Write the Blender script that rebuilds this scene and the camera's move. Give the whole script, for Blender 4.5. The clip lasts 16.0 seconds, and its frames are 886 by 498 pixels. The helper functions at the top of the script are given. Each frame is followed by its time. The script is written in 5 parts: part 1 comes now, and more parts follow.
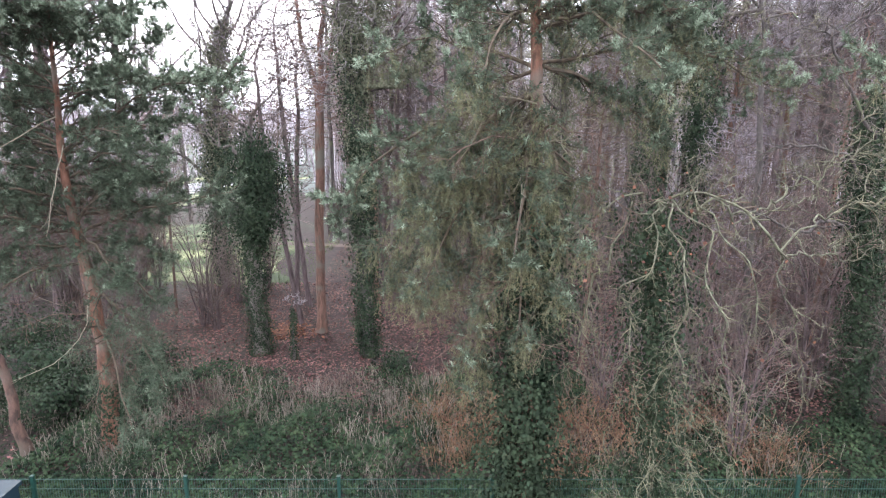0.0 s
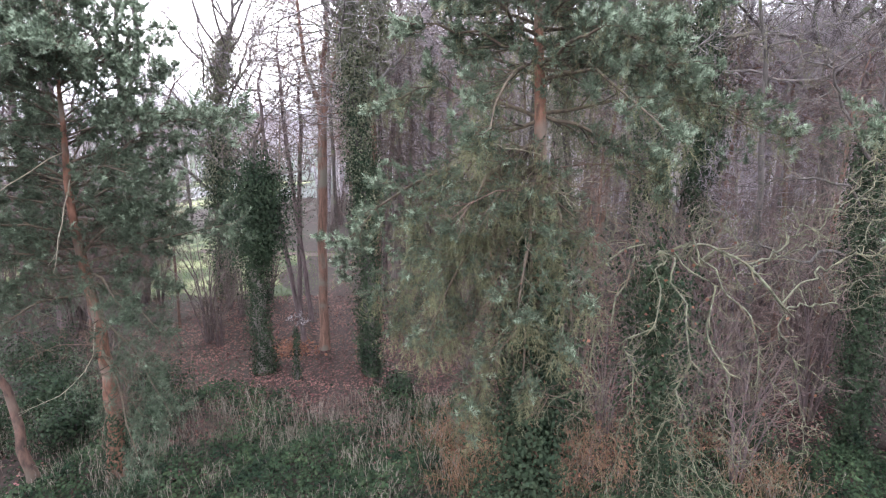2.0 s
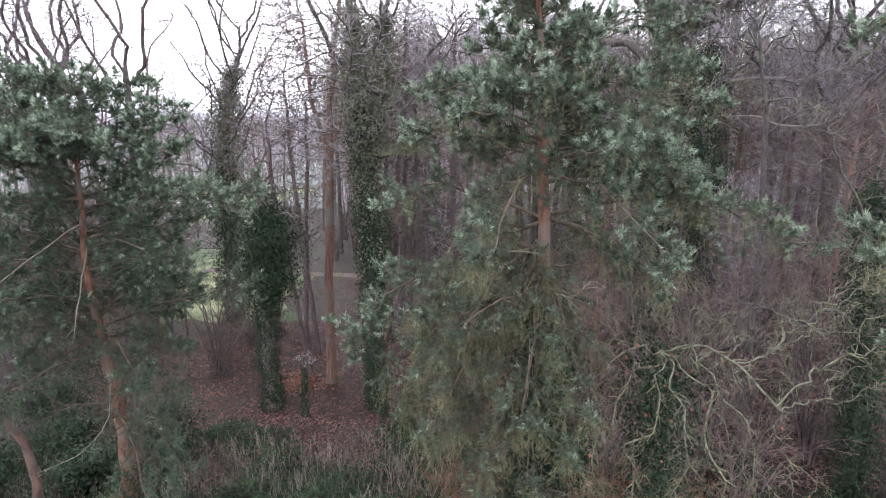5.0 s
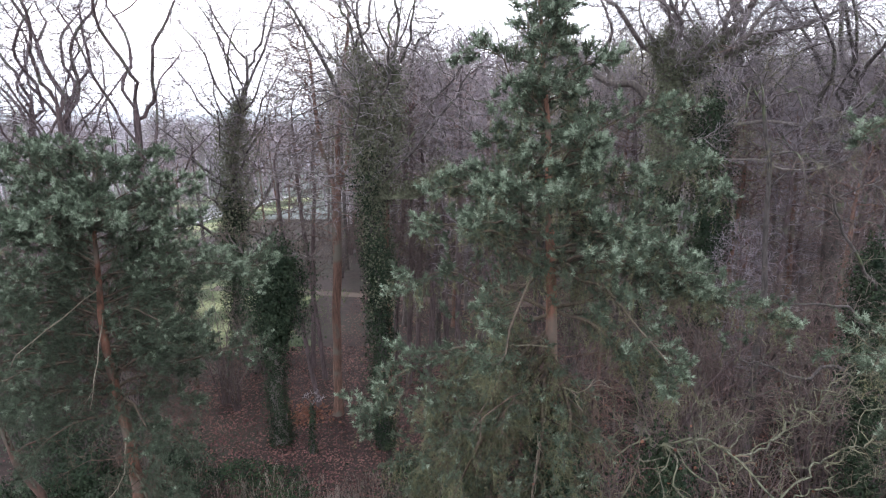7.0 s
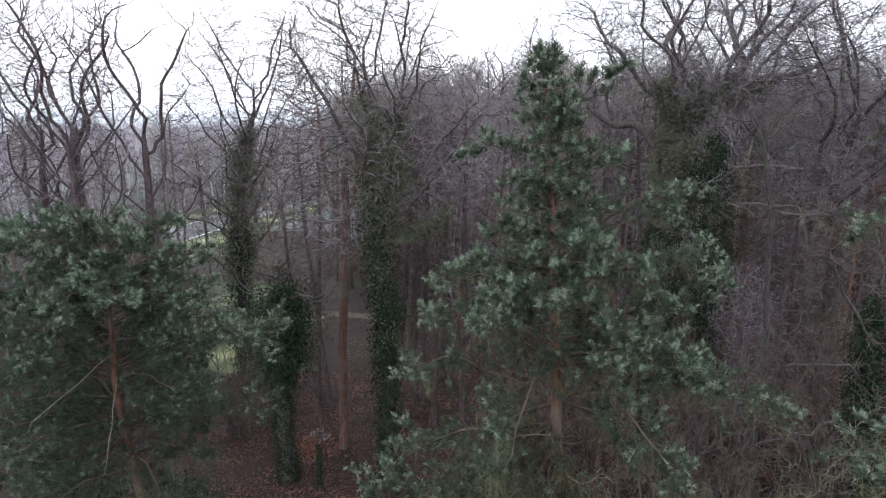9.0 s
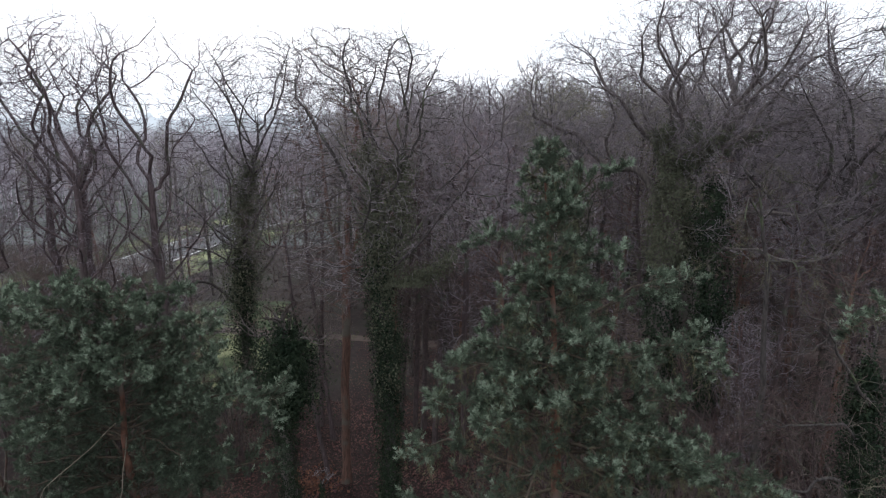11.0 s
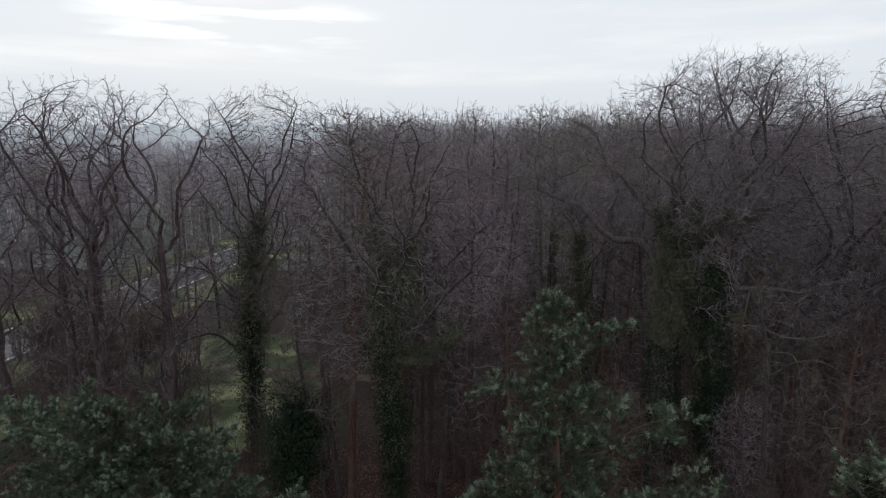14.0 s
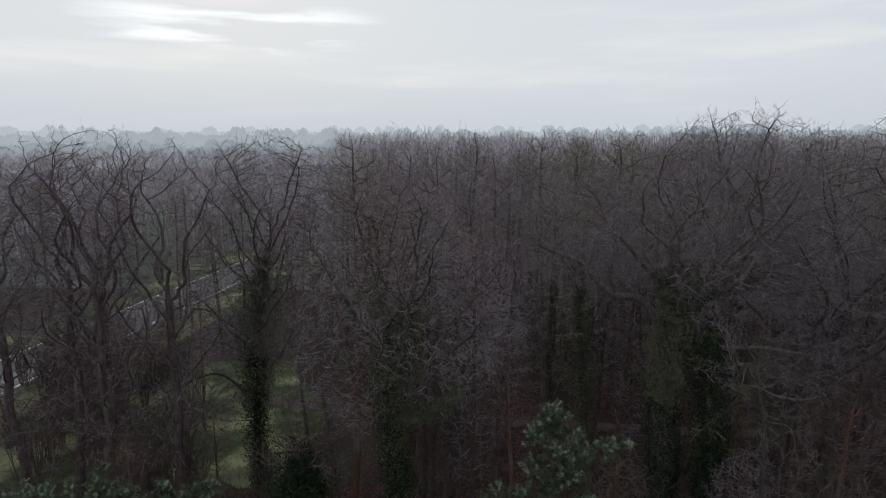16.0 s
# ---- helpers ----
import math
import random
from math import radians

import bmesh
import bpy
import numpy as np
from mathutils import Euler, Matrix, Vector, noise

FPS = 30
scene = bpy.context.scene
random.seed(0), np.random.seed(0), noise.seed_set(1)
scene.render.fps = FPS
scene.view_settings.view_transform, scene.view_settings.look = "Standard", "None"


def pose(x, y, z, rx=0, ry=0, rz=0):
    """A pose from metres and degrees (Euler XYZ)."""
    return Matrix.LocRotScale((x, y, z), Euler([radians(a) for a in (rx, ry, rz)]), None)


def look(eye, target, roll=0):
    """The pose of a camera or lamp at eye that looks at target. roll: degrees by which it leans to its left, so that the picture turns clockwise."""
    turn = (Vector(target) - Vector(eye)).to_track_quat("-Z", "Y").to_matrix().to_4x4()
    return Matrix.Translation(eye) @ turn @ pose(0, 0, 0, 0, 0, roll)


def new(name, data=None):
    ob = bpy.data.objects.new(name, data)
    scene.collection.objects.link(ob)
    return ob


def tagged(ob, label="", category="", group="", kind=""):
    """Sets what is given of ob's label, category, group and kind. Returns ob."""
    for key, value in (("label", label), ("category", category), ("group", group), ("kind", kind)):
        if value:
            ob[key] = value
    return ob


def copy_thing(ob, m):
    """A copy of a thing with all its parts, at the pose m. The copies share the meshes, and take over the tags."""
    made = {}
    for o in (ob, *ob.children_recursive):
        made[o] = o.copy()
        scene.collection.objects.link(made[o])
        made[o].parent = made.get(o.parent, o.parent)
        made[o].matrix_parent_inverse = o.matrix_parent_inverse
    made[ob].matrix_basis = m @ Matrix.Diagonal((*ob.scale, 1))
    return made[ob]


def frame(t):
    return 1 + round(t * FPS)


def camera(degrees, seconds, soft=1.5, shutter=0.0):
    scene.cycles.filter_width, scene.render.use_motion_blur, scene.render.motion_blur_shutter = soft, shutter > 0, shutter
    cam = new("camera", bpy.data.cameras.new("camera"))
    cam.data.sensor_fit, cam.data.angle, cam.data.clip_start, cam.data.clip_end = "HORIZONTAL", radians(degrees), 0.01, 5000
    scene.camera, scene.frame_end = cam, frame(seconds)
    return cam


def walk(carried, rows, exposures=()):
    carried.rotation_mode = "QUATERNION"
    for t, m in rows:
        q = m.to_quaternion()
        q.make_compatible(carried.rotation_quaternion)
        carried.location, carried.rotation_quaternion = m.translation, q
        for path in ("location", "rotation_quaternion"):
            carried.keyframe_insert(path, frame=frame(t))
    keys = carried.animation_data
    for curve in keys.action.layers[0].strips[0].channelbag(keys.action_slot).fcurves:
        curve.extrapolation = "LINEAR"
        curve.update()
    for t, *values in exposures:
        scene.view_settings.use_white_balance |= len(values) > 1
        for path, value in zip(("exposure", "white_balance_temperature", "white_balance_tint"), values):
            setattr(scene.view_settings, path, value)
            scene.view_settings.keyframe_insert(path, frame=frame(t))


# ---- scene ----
cam = camera(73.3, 16.0, soft=1.2)
METRES, EYE, TILT, LEAN, TURN = 11.2, 8.05, -12.0, 0.0, 0.0
ROWS = [
    (0.0, 0.0, 0.0, 0.0, 0.0, 0.0, -0.0),
    (0.5, -0.0004, -0.0016, 0.0151, 0.03, -0.01, 0.0),
    (1.0, -0.0017, -0.0038, 0.0313, 0.05, -0.05, 0.0),
    (1.5, -0.0028, -0.0058, 0.0474, 0.07, -0.06, -0.02),
    (2.0, -0.0047, -0.0081, 0.0635, 0.09, -0.05, -0.03),
    (2.5, -0.0061, -0.0106, 0.0798, 0.14, -0.06, -0.03),
    (3.0, -0.007, -0.0145, 0.0959, 0.17, -0.08, -0.05),
    (3.5, -0.0068, -0.0191, 0.1158, 0.23, -0.09, -0.06),
    (4.0, -0.0069, -0.0247, 0.1383, 0.3, -0.11, -0.08),
    (6.5, -0.0167, -0.0557, 0.2919, 0.67, -0.4, -0.0),
    (7.0, -0.0189, -0.0599, 0.3233, 0.75, -0.38, -0.05),
    (7.5, -0.0216, -0.0646, 0.355, 0.82, -0.38, -0.05),
    (8.0, -0.0229, -0.0698, 0.3865, 0.91, -0.37, -0.08),
    (8.5, -0.024, -0.0753, 0.4184, 0.98, -0.37, -0.09),
    (9.0, -0.0253, -0.0818, 0.4501, 1.04, -0.35, -0.1),
    (11.5, -0.0314, -0.1161, 0.6097, 1.09, 0.02, -0.23),
    (12.0, -0.0328, -0.1218, 0.6431, 1.13, 0.14, -0.25),
    (12.5, -0.0352, -0.1278, 0.6791, 1.2, 0.19, -0.25),
    (13.0, -0.0368, -0.1325, 0.7164, 1.27, 0.26, -0.26),
    (13.5, -0.0376, -0.1375, 0.7573, 1.34, 0.3, -0.24),
    (14.0, -0.0372, -0.1437, 0.8, 1.41, 0.32, -0.21),
    (14.5, -0.0364, -0.1516, 0.8449, 1.46, 0.34, -0.17),
    (15.0, -0.0357, -0.1593, 0.89, 1.51, 0.41, -0.16),
    (15.5, -0.0377, -0.1689, 0.9356, 1.53, 0.49, -0.19),
    (16.0, -0.0416, -0.1797, 0.9817, 1.55, 0.57, -0.25),
]
EXPOSURES = [(0, 2.94, 6200, 15), (4, 2.62, 6200, 15), (7, 2.02, 6150, 14), (9, 1.48, 6100, 12), (12.5, 0.4, 6250, 11), (16, -0.16, 6350, 10)]
walk(cam, [(t, pose(0, 0, EYE, TILT, LEAN, TURN) @ pose(METRES * x, METRES * y, METRES * z, 90 + pitch, roll, yaw)) for t, x, y, z, yaw, pitch, roll in ROWS], EXPOSURES)

# ---- world and light: an overcast winter sky with a low veiled sun ahead and to one side ----
world = bpy.data.worlds.new("overcast_sky")
scene.world = world
world.use_nodes = True
wn, wl = world.node_tree.nodes, world.node_tree.links
wn.clear()
w_out = wn.new("ShaderNodeOutputWorld")
w_bg = wn.new("ShaderNodeBackground")
w_sky = wn.new("ShaderNodeTexSky")
w_sky.sky_type = "NISHITA"
w_sky.sun_disc = False
w_sky.sun_elevation, w_sky.sun_rotation = radians(24), radians(-20)
w_sky.dust_density, w_sky.air_density = 4.0, 1.5
w_co = wn.new("ShaderNodeTexCoord")
w_map = wn.new("ShaderNodeMapping")
w_map.inputs["Scale"].default_value = (1.6, 1.6, 15.0)
w_noise = wn.new("ShaderNodeTexNoise")
w_noise.inputs["Scale"].default_value = 1.5
w_noise.inputs["Detail"].default_value = 5.0
w_noise.inputs["Roughness"].default_value = 0.55
w_ramp = wn.new("ShaderNodeValToRGB")
w_ramp.color_ramp.elements[0].position, w_ramp.color_ramp.elements[0].color = 0.50, (0.775, 0.815, 0.845, 1)
w_ramp.color_ramp.elements[1].position, w_ramp.color_ramp.elements[1].color = 0.80, (0.95, 0.95, 0.94, 1)
w_mix = wn.new("ShaderNodeMix")
w_mix.data_type = "RGBA"
w_mix.inputs["Factor"].default_value = 0.975
w_sep = wn.new("ShaderNodeSeparateXYZ")
w_low = wn.new("ShaderNodeMapRange")
w_low.inputs["From Min"].default_value, w_low.inputs["From Max"].default_value = -0.02, 0.09
w_haze = wn.new("ShaderNodeMix")
w_haze.data_type = "RGBA"
w_haze.inputs[6].default_value = (0.66, 0.70, 0.735, 1)
w_dim = wn.new("ShaderNodeVectorMath")
w_dim.operation = "SCALE"
w_dim.inputs["Scale"].default_value = 0.10
wl.new(w_co.outputs["Generated"], w_map.inputs["Vector"])
wl.new(w_map.outputs["Vector"], w_noise.inputs["Vector"])
wl.new(w_noise.outputs["Fac"], w_ramp.inputs["Fac"])
wl.new(w_sky.outputs["Color"], w_dim.inputs[0])
wl.new(w_dim.outputs["Vector"], w_mix.inputs[6])
wl.new(w_ramp.outputs["Color"], w_mix.inputs[7])
wl.new(w_co.outputs["Generated"], w_sep.inputs["Vector"])
wl.new(w_sep.outputs["Z"], w_low.inputs["Value"])
wl.new(w_low.outputs["Result"], w_haze.inputs["Factor"])
wl.new(w_mix.outputs[2], w_haze.inputs[7])
w_dot = wn.new("ShaderNodeVectorMath")
w_dot.operation = "DOT_PRODUCT"
w_dot.inputs[1].default_value = (-0.33, 0.93, 0.15)
w_side = wn.new("ShaderNodeMapRange")
w_side.inputs["From Min"].default_value, w_side.inputs["From Max"].default_value = -0.9, 0.75
w_side.inputs["To Min"].default_value, w_side.inputs["To Max"].default_value = 0.8, 1.0
w_tone = wn.new("ShaderNodeVectorMath")
w_tone.operation = "SCALE"
wl.new(w_co.outputs["Generated"], w_dot.inputs[0])
wl.new(w_dot.outputs["Value"], w_side.inputs["Value"])
wl.new(w_side.outputs["Result"], w_tone.inputs["Scale"])
wl.new(w_haze.outputs[2], w_tone.inputs[0])
# brighter streaks of cloud before the veiled sun
w_map2 = wn.new("ShaderNodeMapping")
w_map2.inputs["Scale"].default_value, w_map2.inputs["Location"].default_value = (2.6, 2.6, 26.0), (0.35, 0.0, 0.9)
w_noise2 = wn.new("ShaderNodeTexNoise")
w_noise2.inputs["Scale"].default_value, w_noise2.inputs["Detail"].default_value, w_noise2.inputs["Roughness"].default_value = 1.6, 6.0, 0.5
w_streak = wn.new("ShaderNodeMapRange")
w_streak.inputs["From Min"].default_value, w_streak.inputs["From Max"].default_value = 0.5, 0.68
w_near = wn.new("ShaderNodeMapRange")
w_near.inputs["From Min"].default_value, w_near.inputs["From Max"].default_value = 0.972, 0.997
w_amount = wn.new("ShaderNodeMath")
w_amount.operation = "MULTIPLY"
w_gain = wn.new("ShaderNodeMath")
w_gain.operation = "MULTIPLY_ADD"
w_gain.inputs[1].default_value, w_gain.inputs[2].default_value = 0.5, 1.0
w_bright = wn.new("ShaderNodeVectorMath")
w_bright.operation = "SCALE"
wl.new(w_co.outputs["Generated"], w_map2.inputs["Vector"])
wl.new(w_map2.outputs["Vector"], w_noise2.inputs["Vector"])
wl.new(w_noise2.outputs["Fac"], w_streak.inputs["Value"])
wl.new(w_dot.outputs["Value"], w_near.inputs["Value"])
wl.new(w_streak.outputs["Result"], w_amount.inputs[0])
w_off = wn.new("ShaderNodeMath")
w_off.operation = "SUBTRACT"
w_off.inputs[1].default_value = 0.148
w_abs = wn.new("ShaderNodeMath")
w_abs.operation = "ABSOLUTE"
w_level = wn.new("ShaderNodeMapRange")
w_level.inputs["From Min"].default_value, w_level.inputs["From Max"].default_value = 0.05, 0.01
w_both = wn.new("ShaderNodeMath")
w_both.operation = "MULTIPLY"
wl.new(w_sep.outputs["Z"], w_off.inputs[0])
wl.new(w_off.outputs["Value"], w_abs.inputs[0])
wl.new(w_abs.outputs["Value"], w_level.inputs["Value"])
wl.new(w_near.outputs["Result"], w_both.inputs[0])
wl.new(w_level.outputs["Result"], w_both.inputs[1])
wl.new(w_both.outputs["Value"], w_amount.inputs[1])
wl.new(w_amount.outputs["Value"], w_gain.inputs[0])
wl.new(w_gain.outputs["Value"], w_bright.inputs["Scale"])
wl.new(w_tone.outputs["Vector"], w_bright.inputs[0])
wl.new(w_bright.outputs["Vector"], w_bg.inputs["Color"])
w_bg.inputs["Strength"].default_value = 1.0
wl.new(w_bg.outputs["Background"], w_out.inputs["Surface"])

sun_data = bpy.data.lights.new("sun", "SUN")
sun_data.energy, sun_data.angle, sun_data.color = 0.5, radians(35), (1.0, 0.98, 0.95)
sun = new("sun", sun_data)
sun.matrix_world = look((-8, 20, 20), (0, 0, 6))


# ---- materials ----
def surface(name, dark, light, scale=6.0, rough=0.85, bump=0.3, stretch=(1, 1, 1), patch=None, patch_at=(0.52, 0.62),
            patch_scale=1.3, island=0.0, spec=0.3, detail=6.0, hue=0.0, leaf_light=0.0):
    """Two colours in fine grain, an optional third in patches, and a shift from island to island."""
    m = bpy.data.materials.new(name)
    m.use_nodes = True
    n, l = m.node_tree.nodes, m.node_tree.links
    b = n["Principled BSDF"]
    b.inputs["Roughness"].default_value = rough
    b.inputs["Specular IOR Level"].default_value = spec
    co, mp, no, ra = (n.new(k) for k in ("ShaderNodeTexCoord", "ShaderNodeMapping", "ShaderNodeTexNoise", "ShaderNodeValToRGB"))
    mp.inputs["Scale"].default_value = stretch
    no.inputs["Scale"].default_value, no.inputs["Detail"].default_value, no.inputs["Roughness"].default_value = scale, detail, 0.65
    ra.color_ramp.elements[0].position, ra.color_ramp.elements[0].color = 0.35, (*dark, 1)
    ra.color_ramp.elements[1].position, ra.color_ramp.elements[1].color = 0.68, (*light, 1)
    l.new(co.outputs["Object"], mp.inputs["Vector"])
    l.new(mp.outputs["Vector"], no.inputs["Vector"])
    l.new(no.outputs["Fac"], ra.inputs["Fac"])
    colour = ra.outputs["Color"]
    if patch:
        n2, r2, mx = n.new("ShaderNodeTexNoise"), n.new("ShaderNodeValToRGB"), n.new("ShaderNodeMix")
        n2.inputs["Scale"].default_value, n2.inputs["Detail"].default_value = patch_scale, 4.0
        r2.color_ramp.elements[0].position, r2.color_ramp.elements[1].position = patch_at
        mx.data_type = "RGBA"
        mx.inputs[7].default_value = (*patch, 1)
        l.new(co.outputs["Object"], n2.inputs["Vector"])
        l.new(n2.outputs["Fac"], r2.inputs["Fac"])
        l.new(r2.outputs["Color"], mx.inputs["Factor"])
        l.new(colour, mx.inputs[6])
        colour = mx.outputs[2]
    if island:
        ge, mr, hs = n.new("ShaderNodeNewGeometry"), n.new("ShaderNodeMapRange"), n.new("ShaderNodeHueSaturation")
        mr.inputs["To Min"].default_value, mr.inputs["To Max"].default_value = 1 - island, 1 + island
        l.new(ge.outputs["Random Per Island"], mr.inputs["Value"])
        l.new(mr.outputs["Result"], hs.inputs["Value"])
        if hue:
            mh = n.new("ShaderNodeMapRange")
            mh.inputs["To Min"].default_value, mh.inputs["To Max"].default_value = 0.5 - hue, 0.5 + hue
            mm = n.new("ShaderNodeMath")
            mm.operation = "FRACT"
            m7 = n.new("ShaderNodeMath")
            m7.operation = "MULTIPLY"
            m7.inputs[1].default_value = 7.31
            l.new(ge.outputs["Random Per Island"], m7.inputs[0])
            l.new(m7.outputs["Value"], mm.inputs[0])
            l.new(mm.outputs["Value"], mh.inputs["Value"])
            l.new(mh.outputs["Result"], hs.inputs["Hue"])
        l.new(colour, hs.inputs["Color"])
        colour = hs.outputs["Color"]
    l.new(colour, b.inputs["Base Color"])
    if bump:
        bu = n.new("ShaderNodeBump")
        bu.inputs["Strength"].default_value, bu.inputs["Distance"].default_value = bump, 0.02
        l.new(no.outputs["Fac"], bu.inputs["Height"])
        l.new(bu.outputs["Normal"], b.inputs["Normal"])
    if leaf_light:
        tr, ms = n.new("ShaderNodeBsdfTranslucent"), n.new("ShaderNodeMixShader")
        ms.inputs["Fac"].default_value = leaf_light
        l.new(colour, tr.inputs["Color"])
        l.new(b.outputs["BSDF"], ms.inputs[1])
        l.new(tr.outputs["BSDF"], ms.inputs[2])
        l.new(ms.outputs["Shader"], n["Material Output"].inputs["Surface"])
    return m


M_PINE_BARK = surface("pine_bark", (0.079, 0.043, 0.031), (0.264, 0.129, 0.092), 9, 0.9, 0.8, (1, 1, 0.35), (0.16, 0.13, 0.11), (0.5, 0.66), 1.1)
M_OLD_BARK = surface("old_pine_bark", (0.05, 0.033, 0.028), (0.16, 0.092, 0.074), 9, 0.92, 0.8, (1, 1, 0.35), (0.11, 0.09, 0.075), (0.5, 0.66), 1.1)
M_PINE_TWIG = surface("pine_twig", (0.045, 0.035, 0.028), (0.125, 0.095, 0.07), 10, 0.9, 0.2, island=0.35)
M_DEAD_WOOD = surface("dead_wood", (0.182, 0.154, 0.119), (0.312, 0.273, 0.215), 12, 0.85, 0.3)
M_DEAD_TWIG = surface("dead_twig", (0.064, 0.041, 0.034), (0.162, 0.106, 0.085), 6, 0.9, 0, island=0.35)
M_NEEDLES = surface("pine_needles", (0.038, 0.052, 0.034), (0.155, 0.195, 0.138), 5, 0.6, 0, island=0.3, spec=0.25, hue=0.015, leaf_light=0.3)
# Young needles are paler anyway; this tone also holds the light on tips
M_NEEDLES_TIP = surface("lit_young_needles", (0.15, 0.188, 0.134), (0.38, 0.45, 0.345), 5, 0.6, 0, island=0.3, spec=0.3, hue=0.015, leaf_light=0.35)
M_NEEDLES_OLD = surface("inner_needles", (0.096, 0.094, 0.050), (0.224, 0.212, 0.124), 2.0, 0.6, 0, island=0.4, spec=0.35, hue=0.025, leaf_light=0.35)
M_RED_BARK = surface("red_bark", (0.075, 0.042, 0.036), (0.23, 0.13, 0.1), 8, 0.9, 0.6, (2, 2, 0.25), (0.14, 0.12, 0.10))
M_BARK = surface("grey_brown_bark", (0.037, 0.031, 0.030), (0.125, 0.107, 0.103), 9, 0.92, 0.7, (1.5, 1.5, 0.3), (0.11, 0.13, 0.07), (0.55, 0.7), 1.4)
M_DARK_BARK = surface("dark_furrowed_bark", (0.073, 0.062, 0.060), (0.200, 0.167, 0.157), 8, 0.92, 0.8, (1.5, 1.5, 0.3))
M_CROOKED_BARK = surface("brown_ridged_bark", (0.056, 0.041, 0.043), (0.150, 0.110, 0.113), 8, 0.92, 0.8, (1.5, 1.5, 0.3), (0.11, 0.12, 0.09), (0.58, 0.7), 1.2)
# The M_TWIG tones are paled in place of haze; shrub twigs stay darker
M_TWIG = surface("bare_twigs", (0.164, 0.141, 0.150), (0.371, 0.321, 0.334), 3, 0.9, 0, island=0.35)
M_TWIG_DARK = surface("dark_twigs", (0.143, 0.123, 0.135), (0.330, 0.285, 0.307), 3, 0.9, 0, island=0.35)
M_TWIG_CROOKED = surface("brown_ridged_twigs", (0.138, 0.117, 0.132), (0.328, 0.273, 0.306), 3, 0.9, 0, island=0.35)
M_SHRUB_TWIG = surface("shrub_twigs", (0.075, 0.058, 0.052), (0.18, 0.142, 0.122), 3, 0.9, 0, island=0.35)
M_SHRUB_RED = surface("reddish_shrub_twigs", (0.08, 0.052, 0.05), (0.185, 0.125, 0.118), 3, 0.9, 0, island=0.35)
M_TWIG_RED = surface("reddish_twigs", (0.180, 0.125, 0.129), (0.361, 0.263, 0.263), 3, 0.9, 0, island=0.35)
M_TWIG_OLIVE = surface("olive_twigs", (0.15, 0.138, 0.108), (0.31, 0.285, 0.225), 3, 0.9, 0, island=0.35)
M_LICHEN = surface("lichen_bark", (0.032, 0.029, 0.019), (0.185, 0.182, 0.132), 14, 0.9, 0.4, (1, 1, 1), (0.13, 0.13, 0.085), (0.52, 0.62), 5.0)
M_LICHEN_TWIG = surface("lichen_twigs", (0.075, 0.068, 0.043), (0.205, 0.192, 0.128), 5, 0.9, 0, island=0.4, patch=(0.13, 0.085, 0.065), patch_at=(0.56, 0.64), patch_scale=1.1)
M_IVY = surface("ivy_leaves", (0.011, 0.022, 0.013), (0.052, 0.070, 0.041), 1.5, 0.6, 0, island=0.42, spec=0.12, hue=0.02, leaf_light=0.25)
M_IVY_OLIVE = surface("olive_ivy_leaves", (0.075, 0.081, 0.054), (0.198, 0.197, 0.135), 1.0, 0.62, 0, island=0.32, spec=0.25, hue=0.03, leaf_light=0.35)
M_BRAMBLE = surface("bramble_leaves", (0.007, 0.017, 0.009), (0.046, 0.068, 0.034), 1.4, 0.65, 0, island=0.6, spec=0.12, hue=0.03, leaf_light=0.2)
M_STALK = surface("dead_stalks", (0.09, 0.07, 0.06), (0.27, 0.225, 0.195), 0.7, 0.9, 0, island=0.35)
M_BRACKEN = surface("dry_bracken", (0.085, 0.05, 0.032), (0.24, 0.15, 0.095), 1.2, 0.9, 0, island=0.4)
M_LITTER = surface("fallen_leaves", (0.052, 0.023, 0.021), (0.162, 0.080, 0.071), 0.6, 0.8, 0, island=0.5, spec=0.25, hue=0.02)
M_OAK_LEAF = surface("withered_leaves", (0.1, 0.042, 0.03), (0.24, 0.115, 0.075), 3, 0.7, 0, island=0.3, leaf_light=0.35)
M_GROUND = surface("woodland_soil", (0.016, 0.011, 0.01), (0.045, 0.029, 0.026), 3.2, 0.95, 0.8, (1, 1, 1), (0.035, 0.032, 0.024), (0.5, 0.64), 0.12, detail=9)
M_GRASS = surface("mown_grass", (0.025, 0.037, 0.014), (0.058, 0.078, 0.033), 0.8, 0.9, 0.4, (1, 1, 1), (0.26, 0.27, 0.14), (0.48, 0.66), 0.2, detail=10)
# Field colour is paled and greyed to stand in for distance haze
M_FIELD = surface("hazed_field", (0.077, 0.086, 0.081), (0.153, 0.162, 0.158), 0.35, 0.95, 0.3, (1, 1, 1), (0.07, 0.085, 0.06), (0.46, 0.6), 0.03, detail=10)
M_BLADE = surface("grass_blades", (0.06, 0.1, 0.03), (0.15, 0.2, 0.08), 0.5, 0.8, 0, island=0.4, leaf_light=0.35)
M_ROAD = surface("asphalt", (0.06, 0.06, 0.064), (0.112, 0.112, 0.118), 4, 0.7, 0.2, (1, 1, 1), (0.2, 0.2, 0.2), (0.5, 0.7), 0.15)
M_PATH = surface("trodden_earth", (0.05, 0.036, 0.033), (0.12, 0.088, 0.078), 2.2, 0.95, 0.5, (1, 1, 1), (0.10, 0.075, 0.06), (0.5, 0.66), 0.25)
M_PAINT = surface("road_paint", (0.60, 0.60, 0.58), (0.80, 0.80, 0.78), 8, 0.7, 0.1)
M_FENCE = surface("green_fence_paint", (0.006, 0.030, 0.025), (0.010, 0.047, 0.036), 14, 0.45, 0.05, spec=0.5)
